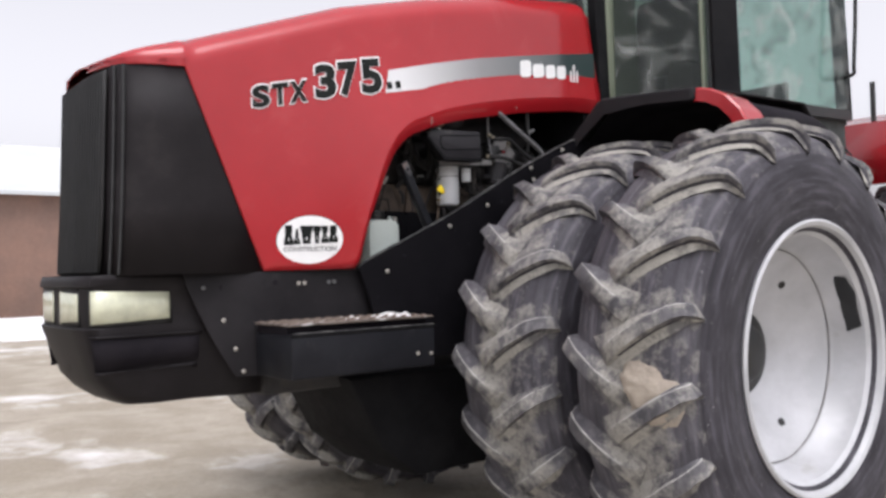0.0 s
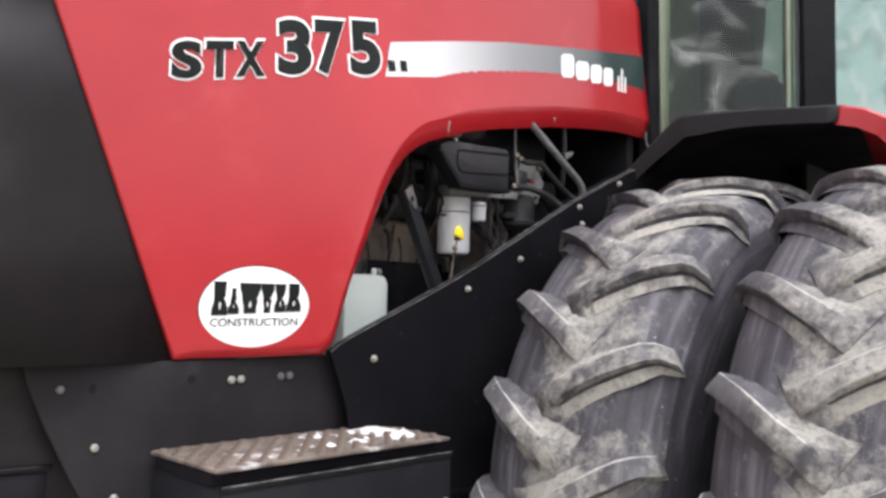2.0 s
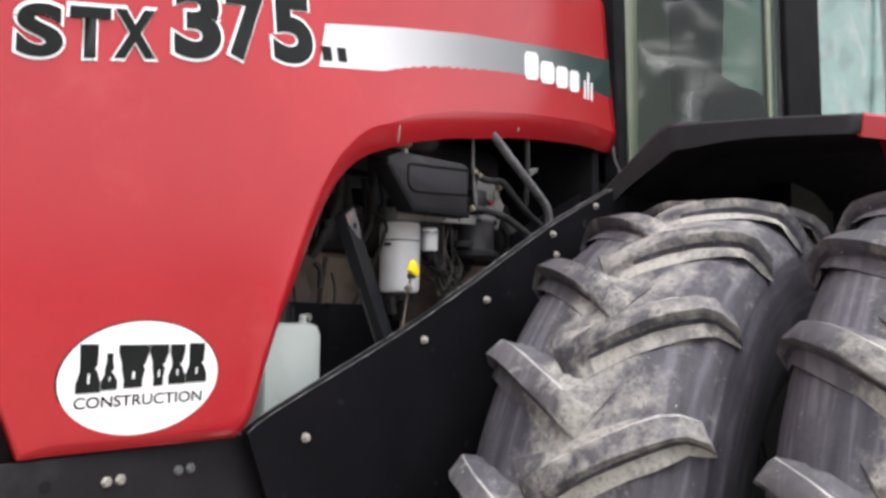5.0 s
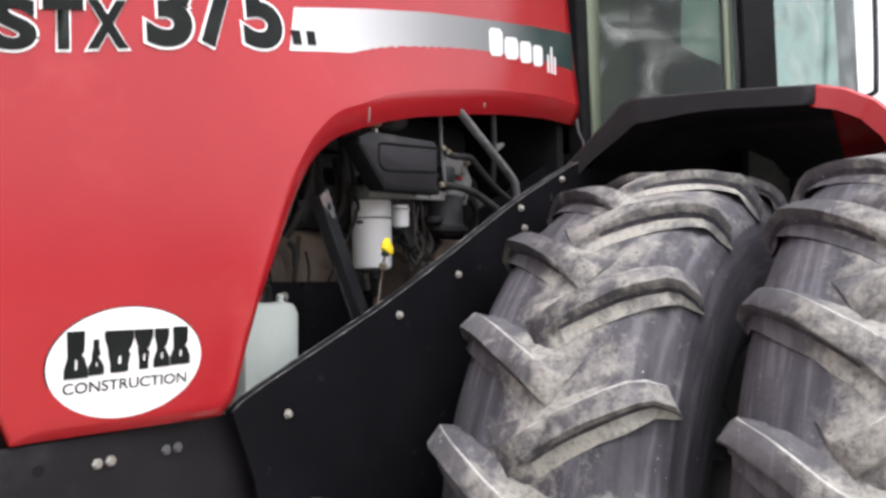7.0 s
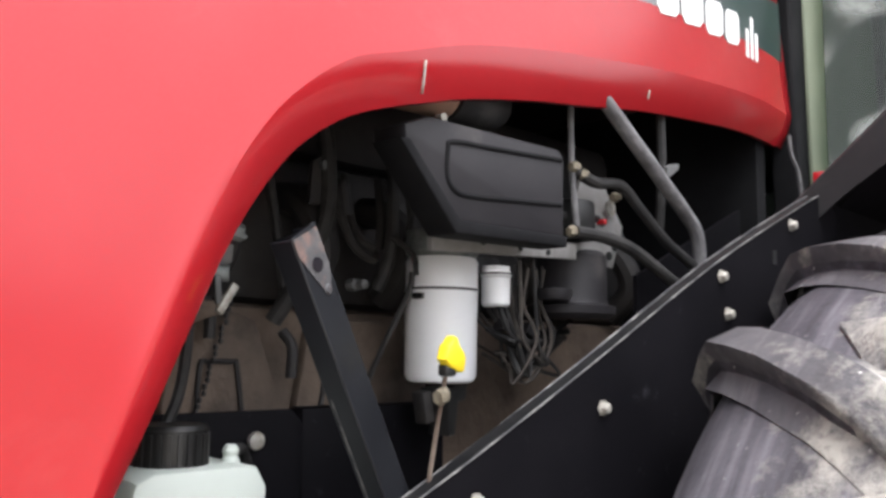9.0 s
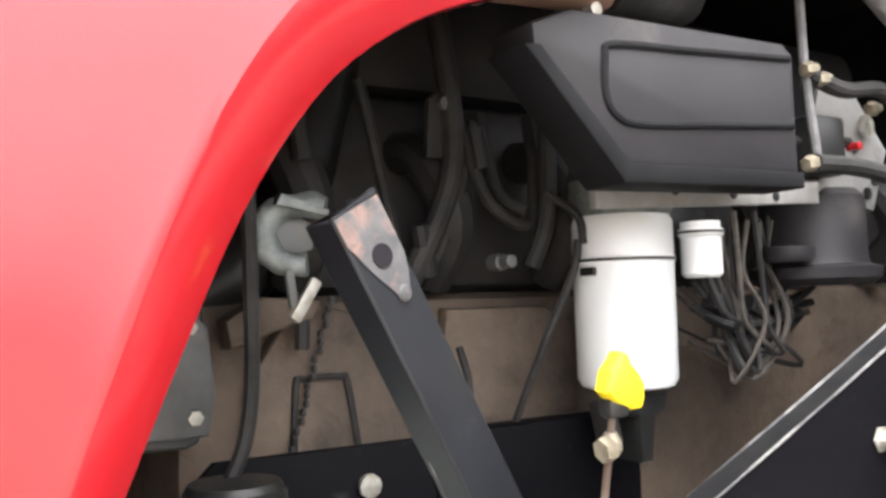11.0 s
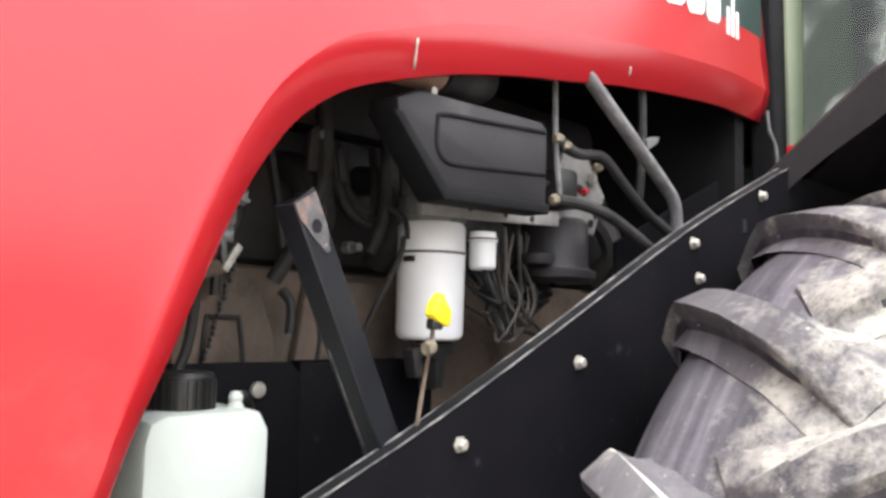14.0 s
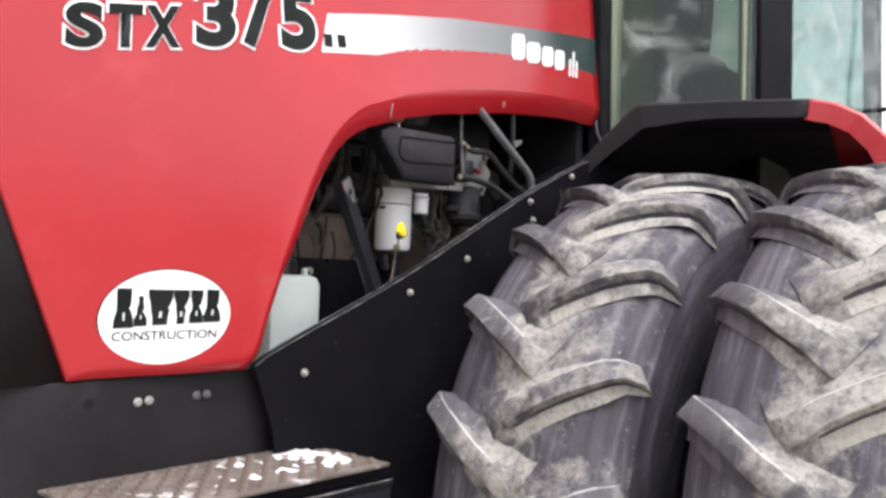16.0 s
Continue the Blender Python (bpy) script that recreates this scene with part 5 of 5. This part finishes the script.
part("wheel_well_pipe", tube([(1.75, 0.04, 2.42), (1.755, 0.04, 2.25), (1.76, 0.05, 2.12)], 0.010, 8), HOSE, tractor)
part("pipe_clamp", prism([(1.745, 2.22), (1.79, 2.245), (1.795, 2.26), (1.765, 2.255), (1.745, 2.245)], lambda p, q, k: (p, 0.02 + k, q), 0.012, None, 0.002), ALLOY, tractor)
part("inner_panel", prism([(1.72, 2.02), (2.2, 2.22), (2.2, 1.6), (1.72, 1.6)], lambda p, q, k: (p, 0.08 + k, q), 0.01), STEEL, tractor)
part("red_cap", lathe([(0.0, 0.0), (0.006, 0.0), (0.006, 0.018), (0.0, 0.02)], 8), RED, tractor, at=Matrix.Translation((1.585, 0.085, 2.115)) @ SIDE)
part("cross_rod", tube([(1.46, 0.09, 2.115), (1.585, 0.085, 2.122)], 0.008, 8), BLACK, tractor)
part("washer", lathe([(0.006, 0.0), (0.016, 0.0), (0.016, 0.004), (0.006, 0.004)], 16, closed=True), BOLT, tractor, at=Matrix.Translation((1.635, 0.09, 2.15)) @ SIDE)

# -- strut with hook --
a, b = Vector((0.742, -0.098, 1.985)), Vector((0.965, -0.075, 1.58))
d = (b - a).normalized()
u = Vector((0, 1, 0)).cross(d).normalized()            # across, in the plane of the opening
w = d.cross(u)
if u.x < 0:
    u = -u
if w.y > 0:
    w = -w
u, w = u * math.cos(0.2) - w * math.sin(0.2), w * math.cos(0.2) + u * math.sin(0.2)      # turned a little to the rear
bm = bmesh.new()
cut = [(-0.022, 0.0), (0.023, 0.0), (0.023, -0.034), (0.019, -0.034), (0.019, -0.004), (-0.018, -0.004), (-0.018, -0.034), (-0.022, -0.034)]
rings = []
for q in (a, b):
    rings.append([bm.verts.new(q + u * p + w * s) for p, s in cut])
for k in range(8):
    bm.faces.new((rings[0][k], rings[0][(k + 1) % 8], rings[1][(k + 1) % 8], rings[1][k]))
bm.faces.new(rings[0][::-1])
bm.faces.new(rings[1])
strut = soften(part("strut", bm, STRUT, tractor, "black channel strut with worn top end"), 0.003)
facing = Matrix((( u.x, -d.x, w.x, 0), (u.y, -d.y, w.y, 0), (u.z, -d.z, w.z, 0), (0, 0, 0, 1)))
part("worn_top", prism([(-0.021, -0.001), (0.022, -0.001), (0.022, -0.046), (0.018, -0.060), (0.013, -0.070), (0.008, -0.078), (0.003, -0.075), (-0.002, -0.066), (-0.008, -0.054), (-0.014, -0.040), (-0.018, -0.028), (-0.021, -0.022)], lambda p, q, k: a + u * p + d * (-q) + w * (0.0006 + k), 0.0006), SCUFF, strut, "worn grey and rusty top end")
part("strut_hole", lathe([(0.0, 0.0), (0.0088, 0.0), (0.0088, 0.0012), (0.0, 0.0012)], 20), VOID, strut, "dark bolt hole", at=Matrix.Translation(a + d * 0.040 + u * 0.002 + w * 0.0012) @ facing)
part("rivet", lathe([(0.0, 0.0), (0.0065, 0.0), (0.005, 0.002), (0.0, 0.003)], 12), SCUFF, strut, at=Matrix.Translation(a + d * 0.072 + u * 0.006 + w * 0.001) @ facing)
part("strut_ear", prism([(-0.022, 0.0), (0.023, 0.0), (0.023, 0.004), (0.012, 0.003), (-0.022, 0.001)], lambda p, q, k: a + u * p - d * q + w * (-k), 0.004), STRUT, strut)
part("worn_edge", tube([a + d * 0.20 - u * 0.021 - w * 0.028, b - u * 0.021 - w * 0.028], 0.002, 6), EDGE, strut)


def hook_mesh():
    """A flattened, lumpy C of galvanised wire."""
    bm = tube([(0.838, 0.172, 2.018), (0.815, 0.18, 2.022), (0.790, 0.185, 2.014), (0.774, 0.187, 1.988), (0.782, 0.185, 1.958), (0.800, 0.18, 1.945), (0.818, 0.174, 1.944)], 0.0155, 14)
    for v in bm.verts:
        k = 1 + 0.10 * noise.noise(v.co * 60)
        v.co = Vector((0.802 + (v.co.x - 0.802) * k, 0.18 + (v.co.y - 0.18) * 0.6, 1.990 + (v.co.z - 1.983) * k * 0.78))
    return bm


hook = part("hook", hook_mesh(), ZINC, tractor, "galvanised hook behind the strut", smooth=60)
part("hook_plate", prism([(-0.022, -0.020), (0.0, -0.028), (0.024, -0.018), (0.026, 0.014), (0.008, 0.026), (-0.016, 0.02)], lambda p, q, k: (0.806 + p, 0.188 + k, 1.990 + 0.78 * q), 0.008, None, 0.003), ALLOY, hook)
part("hook_plate", prism([(-0.024, 0.026), (0.03, 0.016), (0.034, 0.022), (-0.018, 0.038)], lambda p, q, k: (0.806 + p, 0.165 + k, 1.992 + q), 0.02, None, 0.002), ZINC, hook)
part("hook_tongue", box((0.806, 0.165, 1.900), (0.819, 0.174, 1.948), 0.003, turn=Matrix.Rotation(radians(32), 4, "Y")), BOLT, hook)
part("hook_tongue", box((0.794, 0.168, 1.915), (0.804, 0.176, 1.955), 0.003, turn=Matrix.Rotation(radians(-8), 4, "Y")), ALLOY, hook)

# -- filters --
FX, FY = 1.253, 0.188
fuel = part("fuel_filter", lathe([(0.0, 1.803), (0.050, 1.803), (0.058, 1.806), (0.063, 1.815), (0.064, 1.96), (0.0655, 1.962), (0.0655, 1.967), (0.064, 1.969), (0.064, 2.012), (0.060, 2.02), (0.0, 2.02)], 48), FILTER, tractor, "white spin-on fuel filter", at=Matrix.Translation((FX, FY, 0)))
part("filter_line", lathe([(0.0640, 1.9615), (0.0668, 1.9625), (0.0668, 1.9655), (0.0640, 1.9665)], 48), BLACK, fuel)
part("filter_head", lathe([(0.0, 2.018), (0.058, 2.018), (0.066, 2.03), (0.066, 2.065), (0.0, 2.065)], 40), ZINC, fuel, "grey cast filter head")
part("bleed_tab", box((-0.068, -0.02, 1.945), (-0.062, 0.004, 1.955)), BLACK, fuel)
small = part("small_filter", lathe([(0.0, 1.940), (0.022, 1.940), (0.027, 1.945), (0.027, 1.993), (0.030, 1.996), (0.030, 2.003), (0.026, 2.006), (0.026, 2.014), (0.0, 2.014)], 32), FILTER, tractor, "small white canister filter", at=Matrix.Translation((1.372, 0.165, 0)))
part("canister_bracket", box((-0.048, 0.034, 1.935), (0.050, 0.042, 2.035), 0.002), BLACK, small)
part("canister_ring", lathe([(0.0275, 1.998), (0.0312, 1.999), (0.0312, 2.0015), (0.0275, 2.0025)], 32), BLACK, small)
part("mounting_plate", prism([(1.10, 2.012), (1.49, 2.032), (1.49, 2.060), (1.10, 2.046)], lambda p, q, k: (p, 0.06 + k + 0.02 * (p - 1.1), q), 0.012, None, 0.002), PLATE, tractor, "pale grey steel mounting plate")
for x in (1.22, 1.32, 1.40):
    part("bolt", lathe([(0.0, 0.0), (0.006, 0.0), (0.006, 0.003), (0.0, 0.004)], 8), BLACK, tractor, at=Matrix.Translation((x, 0.061 + 0.02 * (x - 1.1), 2.037)) @ SIDE)
part("hanging_bracket", prism([(1.215, 1.795), (1.285, 1.800), (1.280, 1.775), (1.262, 1.770), (1.255, 1.715), (1.238, 1.715), (1.236, 1.77), (1.218, 1.776)], lambda p, q, k: (p, 0.15 + k, q), 0.05, None, 0.004), BLACK, tractor, "small black bracket below the filter")
part("hanging_tab", box((1.20, 0.17, 1.735), (1.222, 0.20, 1.79), 0.004, turn=Matrix.Rotation(radians(-12), 4, "Y")), DARK, tractor)
# yellow dipstick pull on its rod
pull = part("dipstick", tube([(0.958, -0.07, 1.60), (0.948, -0.10, 1.72), (0.942, -0.130, 1.84)], 0.003, 8), RUST, tractor, "dipstick with yellow pull tab")
part("pull_tab", prism([(0.92 * p, 0.88 * q) for p, q in ((-0.016, 0.000), (-0.004, -0.010), (0.014, -0.018), (0.028, -0.018), (0.032, -0.010), (0.034, 0.004), (0.026, 0.014), (0.017, 0.022), (0.012, 0.031), (0.006, 0.033), (0.000, 0.026), (-0.010, 0.018))],
                        lambda p, q, k: (0.936 + p, -0.146 + k + 0.2 * p, 1.847 + q), 0.020, None, 0.005), YELLOW, pull, "yellow plastic pull tab")
part("tab_socket", box((0.928, -0.142, 1.826), (0.948, -0.126, 1.842), 0.004), BLACK, pull, "dark socket under the pull tab")
part("collar_nut", lathe([(0.0, 0.0), (0.0095, 0.0), (0.0105, 0.002), (0.0105, 0.008), (0.0095, 0.010), (0.0, 0.010)], 6), FITTING, pull, at=Matrix.Translation((0.932, -0.124, 1.800)) @ Matrix.Rotation(radians(80), 4, "Y"))
part("collar", lathe([(0.0, 0.0), (0.006, 0.0), (0.009, 0.005), (0.0085, 0.011), (0.005, 0.018), (0.0, 0.018)], 14), FITTING, pull, at=Matrix.Translation((0.944, -0.122, 1.795)))

# -- control box with moulded cover --
def cover_point(p, q, k):
    return (p, -0.032 + 0.03 * (p - 1.05) + k, q)


cover = part("control_box", prism([(1.060, 2.042), (1.328, 2.048), (1.328, 2.185), (1.31, 2.196), (1.0, 2.186), (0.950, 2.165), (0.952, 2.142)], cover_point, 0.07, None, 0.007), COVER, tractor, "dark grey moulded control box cover")
part("cover_rim", prism([(1.052, 2.024), (1.328, 2.032), (1.328, 2.050), (1.062, 2.044), (0.955, 2.144), (0.936, 2.142)], lambda p, q, k: cover_point(p, q, k - 0.006), 0.06, None, 0.003), POST, cover, "black lower rim")
part("cover_groove", tube([cover_point(p, q, 0.0) for p, q in ((1.318, 2.102), (1.20, 2.092), (1.085, 2.083), (1.052, 2.087), (1.036, 2.105), (1.036, 2.142), (1.048, 2.157), (1.15, 2.165), (1.318, 2.178))], 0.0042, 8, 5), POST, cover, "dark moulded groove")

# -- cast elbow above the box --
elbow = part("intake_elbow", tube([(0.84, 0.06, 2.245), (0.95, 0.02, 2.238), (1.08, 0.02, 2.244)], 0.036, 16), AMBER, tractor, "brown cast elbow under the hood")
part("clamp", lathe([(0.036, -0.010), (0.040, -0.010), (0.040, 0.010), (0.036, 0.010)], 28, closed=True), ZINC, elbow, at=Matrix.Translation((0.93, 0.028, 2.239)) @ Matrix.Rotation(radians(90), 4, "Y"))
part("rubber_boot", tube([(1.08, 0.02, 2.244), (1.15, 0.03, 2.25), (1.24, 0.07, 2.27)], 0.040, 16), HOSE, tractor, "black rubber boot")
for x in (0.925, 1.035):
    part("bolt", lathe([(0.0, 0.0), (0.007, 0.0), (0.007, 0.014), (0.0, 0.016)], 8), BOLT, elbow, at=Matrix.Translation((x, -0.012, 2.192)) @ SIDE)

# -- canister right of the filters --
part("dark_canister", lathe([(0.0, 1.925), (0.075, 1.925), (0.088, 1.935), (0.090, 1.95), (0.075, 1.955), (0.072, 1.965), (0.072, 2.05), (0.062, 2.06), (0.0, 2.06)], 36), COVER, tractor, "dark grey ribbed canister", at=Matrix.Translation((1.585, 0.15, 0)))
part("canister_cap", lathe([(0.0, 0.0), (0.03, 0.0), (0.034, 0.008), (0.034, 0.02), (0.0, 0.024)], 20), COVER, tractor, at=Matrix.Translation((1.49, 0.12, 1.958)))
part("valve_block", box((1.48, 0.06, 2.07), (1.545, 0.14, 2.15), 0.008), BLACK, tractor)
part("bracket_plate", prism([(1.50, 2.06), (1.66, 2.03), (1.70, 2.12), (1.62, 2.21), (1.55, 2.20)], lambda p, q, k: (p, 0.10 + k, q), 0.008, None, 0.002), PLATE, tractor, "grey dusty bracket plate")
for x, z in ((1.645, 2.055), (1.665, 2.075), (1.62, 2.12)):
    part("hole", lathe([(0.0, 0.0), (0.009, 0.0), (0.009, 0.002), (0.0, 0.002)], 12), BLACK, tractor, at=Matrix.Translation((x, 0.0995, z)) @ SIDE)

# -- pipes, hoses and wiring --
part("sleeved_hose", tube([(1.46, 0.0, 2.338), (1.54, 0.0, 2.290), (1.62, 0.0, 2.243), (1.70, 0.0, 2.196), (1.78, 0.0, 2.148), (1.825, 0.0, 2.112), (1.845, 0.005, 2.05), (1.85, 0.02, 1.90)], 0.0145, 12), PIPE, tractor, "grey sleeved hose")
part("black_hose", tube([(1.455, 0.05, 2.195), (1.52, 0.045, 2.18), (1.60, 0.04, 2.185), (1.66, 0.03, 2.14), (1.74, 0.02, 2.085), (1.83, 0.0, 2.03), (1.88, 0.0, 1.95)], 0.011, 10), HOSE, tractor, "black rubber hose")
part("black_hose", tube([(1.43, 0.03, 2.075), (1.52, 0.03, 2.075), (1.60, 0.02, 2.06), (1.70, 0.01, 2.02), (1.82, -0.01, 1.96)], 0.012, 10), HOSE, tractor, "black rubber hose")
for x, y, z in ((1.452, 0.045, 2.20), (1.478, 0.045, 2.19), (1.425, 0.03, 2.075), (1.455, 0.03, 2.076), (1.625, 0.07, 2.17)):
    part("brass_fitting", lathe([(0.0, -0.012), (0.008, -0.012), (0.0105, -0.008), (0.0105, 0.004), (0.008, 0.005), (0.008, 0.012), (0.0, 0.012)], 6), FITTING, tractor, "dull brass hose fitting", at=Matrix.Translation((x, y, z)) @ Matrix.Rotation(radians(80), 4, "Y"))
part("thin_pipe", tube([(1.445, 0.05, 2.42), (1.447, 0.05, 2.30), (1.45, 0.05, 2.20), (1.465, 0.05, 2.09)], 0.006, 8), PIPE, tractor, "thin grey pipe")
for i, pts in enumerate((((1.03, 0.26, 2.20), (1.05, 0.24, 2.12), (1.085, 0.24, 2.04), (1.15, 0.25, 2.015), (1.17, 0.26, 2.08), (1.17, 0.27, 2.16)),
                         ((1.07, 0.25, 2.14), (1.05, 0.25, 2.05), (1.02, 0.27, 1.96)), ((1.10, 0.28, 2.16), (1.11, 0.26, 2.06), (1.14, 0.24, 2.03)),
                         ((1.178, 0.185, 1.99), (1.172, 0.19, 1.95), (1.145, 0.22, 1.86), (1.125, 0.26, 1.76)), ((0.92, 0.26, 2.18), (0.95, 0.26, 2.05), (0.98, 0.27, 1.93)))):
    part("cable", tube(pts, 0.008 if i != 3 else 0.005, 8), HOSE, tractor, "black engine cable")
LOOM = material("dusty_brown_loom_tape", (0.085, 0.072, 0.062), 0.8, second=(0.040, 0.035, 0.032), scale=30, fine=0.4)
wires = random.Random(5)
for i in range(11):
    p0 = (1.37 + wires.uniform(-0.01, 0.05), 0.19 + wires.uniform(-0.03, 0.03), 1.93 + wires.uniform(-0.03, 0.03))
    p1 = (1.42 + wires.uniform(-0.03, 0.06), 0.17 + wires.uniform(-0.04, 0.03), 1.83 + wires.uniform(-0.02, 0.05))
    p2 = (1.52 + wires.uniform(-0.05, 0.05), 0.18 + wires.uniform(-0.04, 0.03), 1.83 + wires.uniform(-0.02, 0.06))
    p3 = (1.58 + wires.uniform(-0.05, 0.03), 0.18 + wires.uniform(-0.03, 0.03), 1.92 + wires.uniform(-0.05, 0.04))
    part("wire", tube([p0, p1, p2, p3], wires.choice((0.003, 0.004, 0.006)), 6, 5), HOSE if i % 4 else LOOM, tractor)
for i in range(10):
    x, y = 1.40 + wires.uniform(-0.01, 0.10), 0.15 + wires.uniform(-0.03, 0.03)
    p0 = (x, y, 2.02 + wires.uniform(-0.01, 0.01))
    p1 = (x + wires.uniform(-0.015, 0.02), y + wires.uniform(-0.01, 0.01), 1.95 + wires.uniform(-0.02, 0.02))
    p2 = (x + wires.uniform(-0.03, 0.04), y - 0.01, 1.88 + wires.uniform(-0.03, 0.02))
    p3 = (x + wires.uniform(-0.05, 0.07), y + wires.uniform(-0.02, 0.02), 1.82 + wires.uniform(-0.02, 0.02))
    p4 = (x + wires.uniform(-0.08, 0.12), y + 0.04, 1.85 + wires.uniform(-0.02, 0.03))
    part("wire", tube([p0, p1, p2, p3, p4], wires.choice((0.0022, 0.003, 0.004)), 6, 5), LOOM if i % 2 else HOSE, tractor)
for x, z in ((1.40, 1.905), (1.47, 1.90), (1.53, 1.885), (1.44, 1.86)):
    part("plug", box((x - 0.012, 0.155, z - 0.012), (x + 0.014, 0.185, z + 0.012), 0.003, turn=Matrix.Rotation(radians(25), 4, "Y")), COVER, tractor)

# -- coolant tank --
tank = part("coolant_tank", prism([(0.655, 1.42), (0.828, 1.42), (0.845, 1.50), (0.846, 1.678), (0.832, 1.702), (0.81, 1.708), (0.685, 1.708), (0.66, 1.698), (0.652, 1.668)], lambda p, q, k: (p + 0.03 * k, 0.098 + k, q), 0.15, None, 0.014), TANK, tractor, "milky white plastic coolant tank")
cap = part("filler_cap", lathe([(0.0, 1.695), (0.044, 1.695), (0.046, 1.70), (0.046, 1.752), (0.042, 1.758), (0.0, 1.760)], 28), BLACK, tank, "black screw cap", at=Matrix.Translation((0.735, 0.16, 0)))
for k in range(24):
    a_ = 2 * math.pi * k / 24
    part("cap_rib", box((0.044, -0.0025, 1.706), (0.0485, 0.0025, 1.748)), BLACK, cap, at=Matrix.Rotation(a_, 4, "Z"))
part("nipple", lathe([(0.0, 1.695), (0.014, 1.695), (0.012, 1.71), (0.009, 1.715), (0.011, 1.722), (0.007, 1.73), (0.0, 1.731)], 14), TANK, tank, at=Matrix.Translation((0.808, 0.135, 0)))
part("overflow_hose", tube([(0.815, 0.14, 1.72), (0.85, 0.17, 1.715), (0.875, 0.19, 1.66), (0.88, 0.20, 1.55)], 0.008, 8), HOSE, tank)
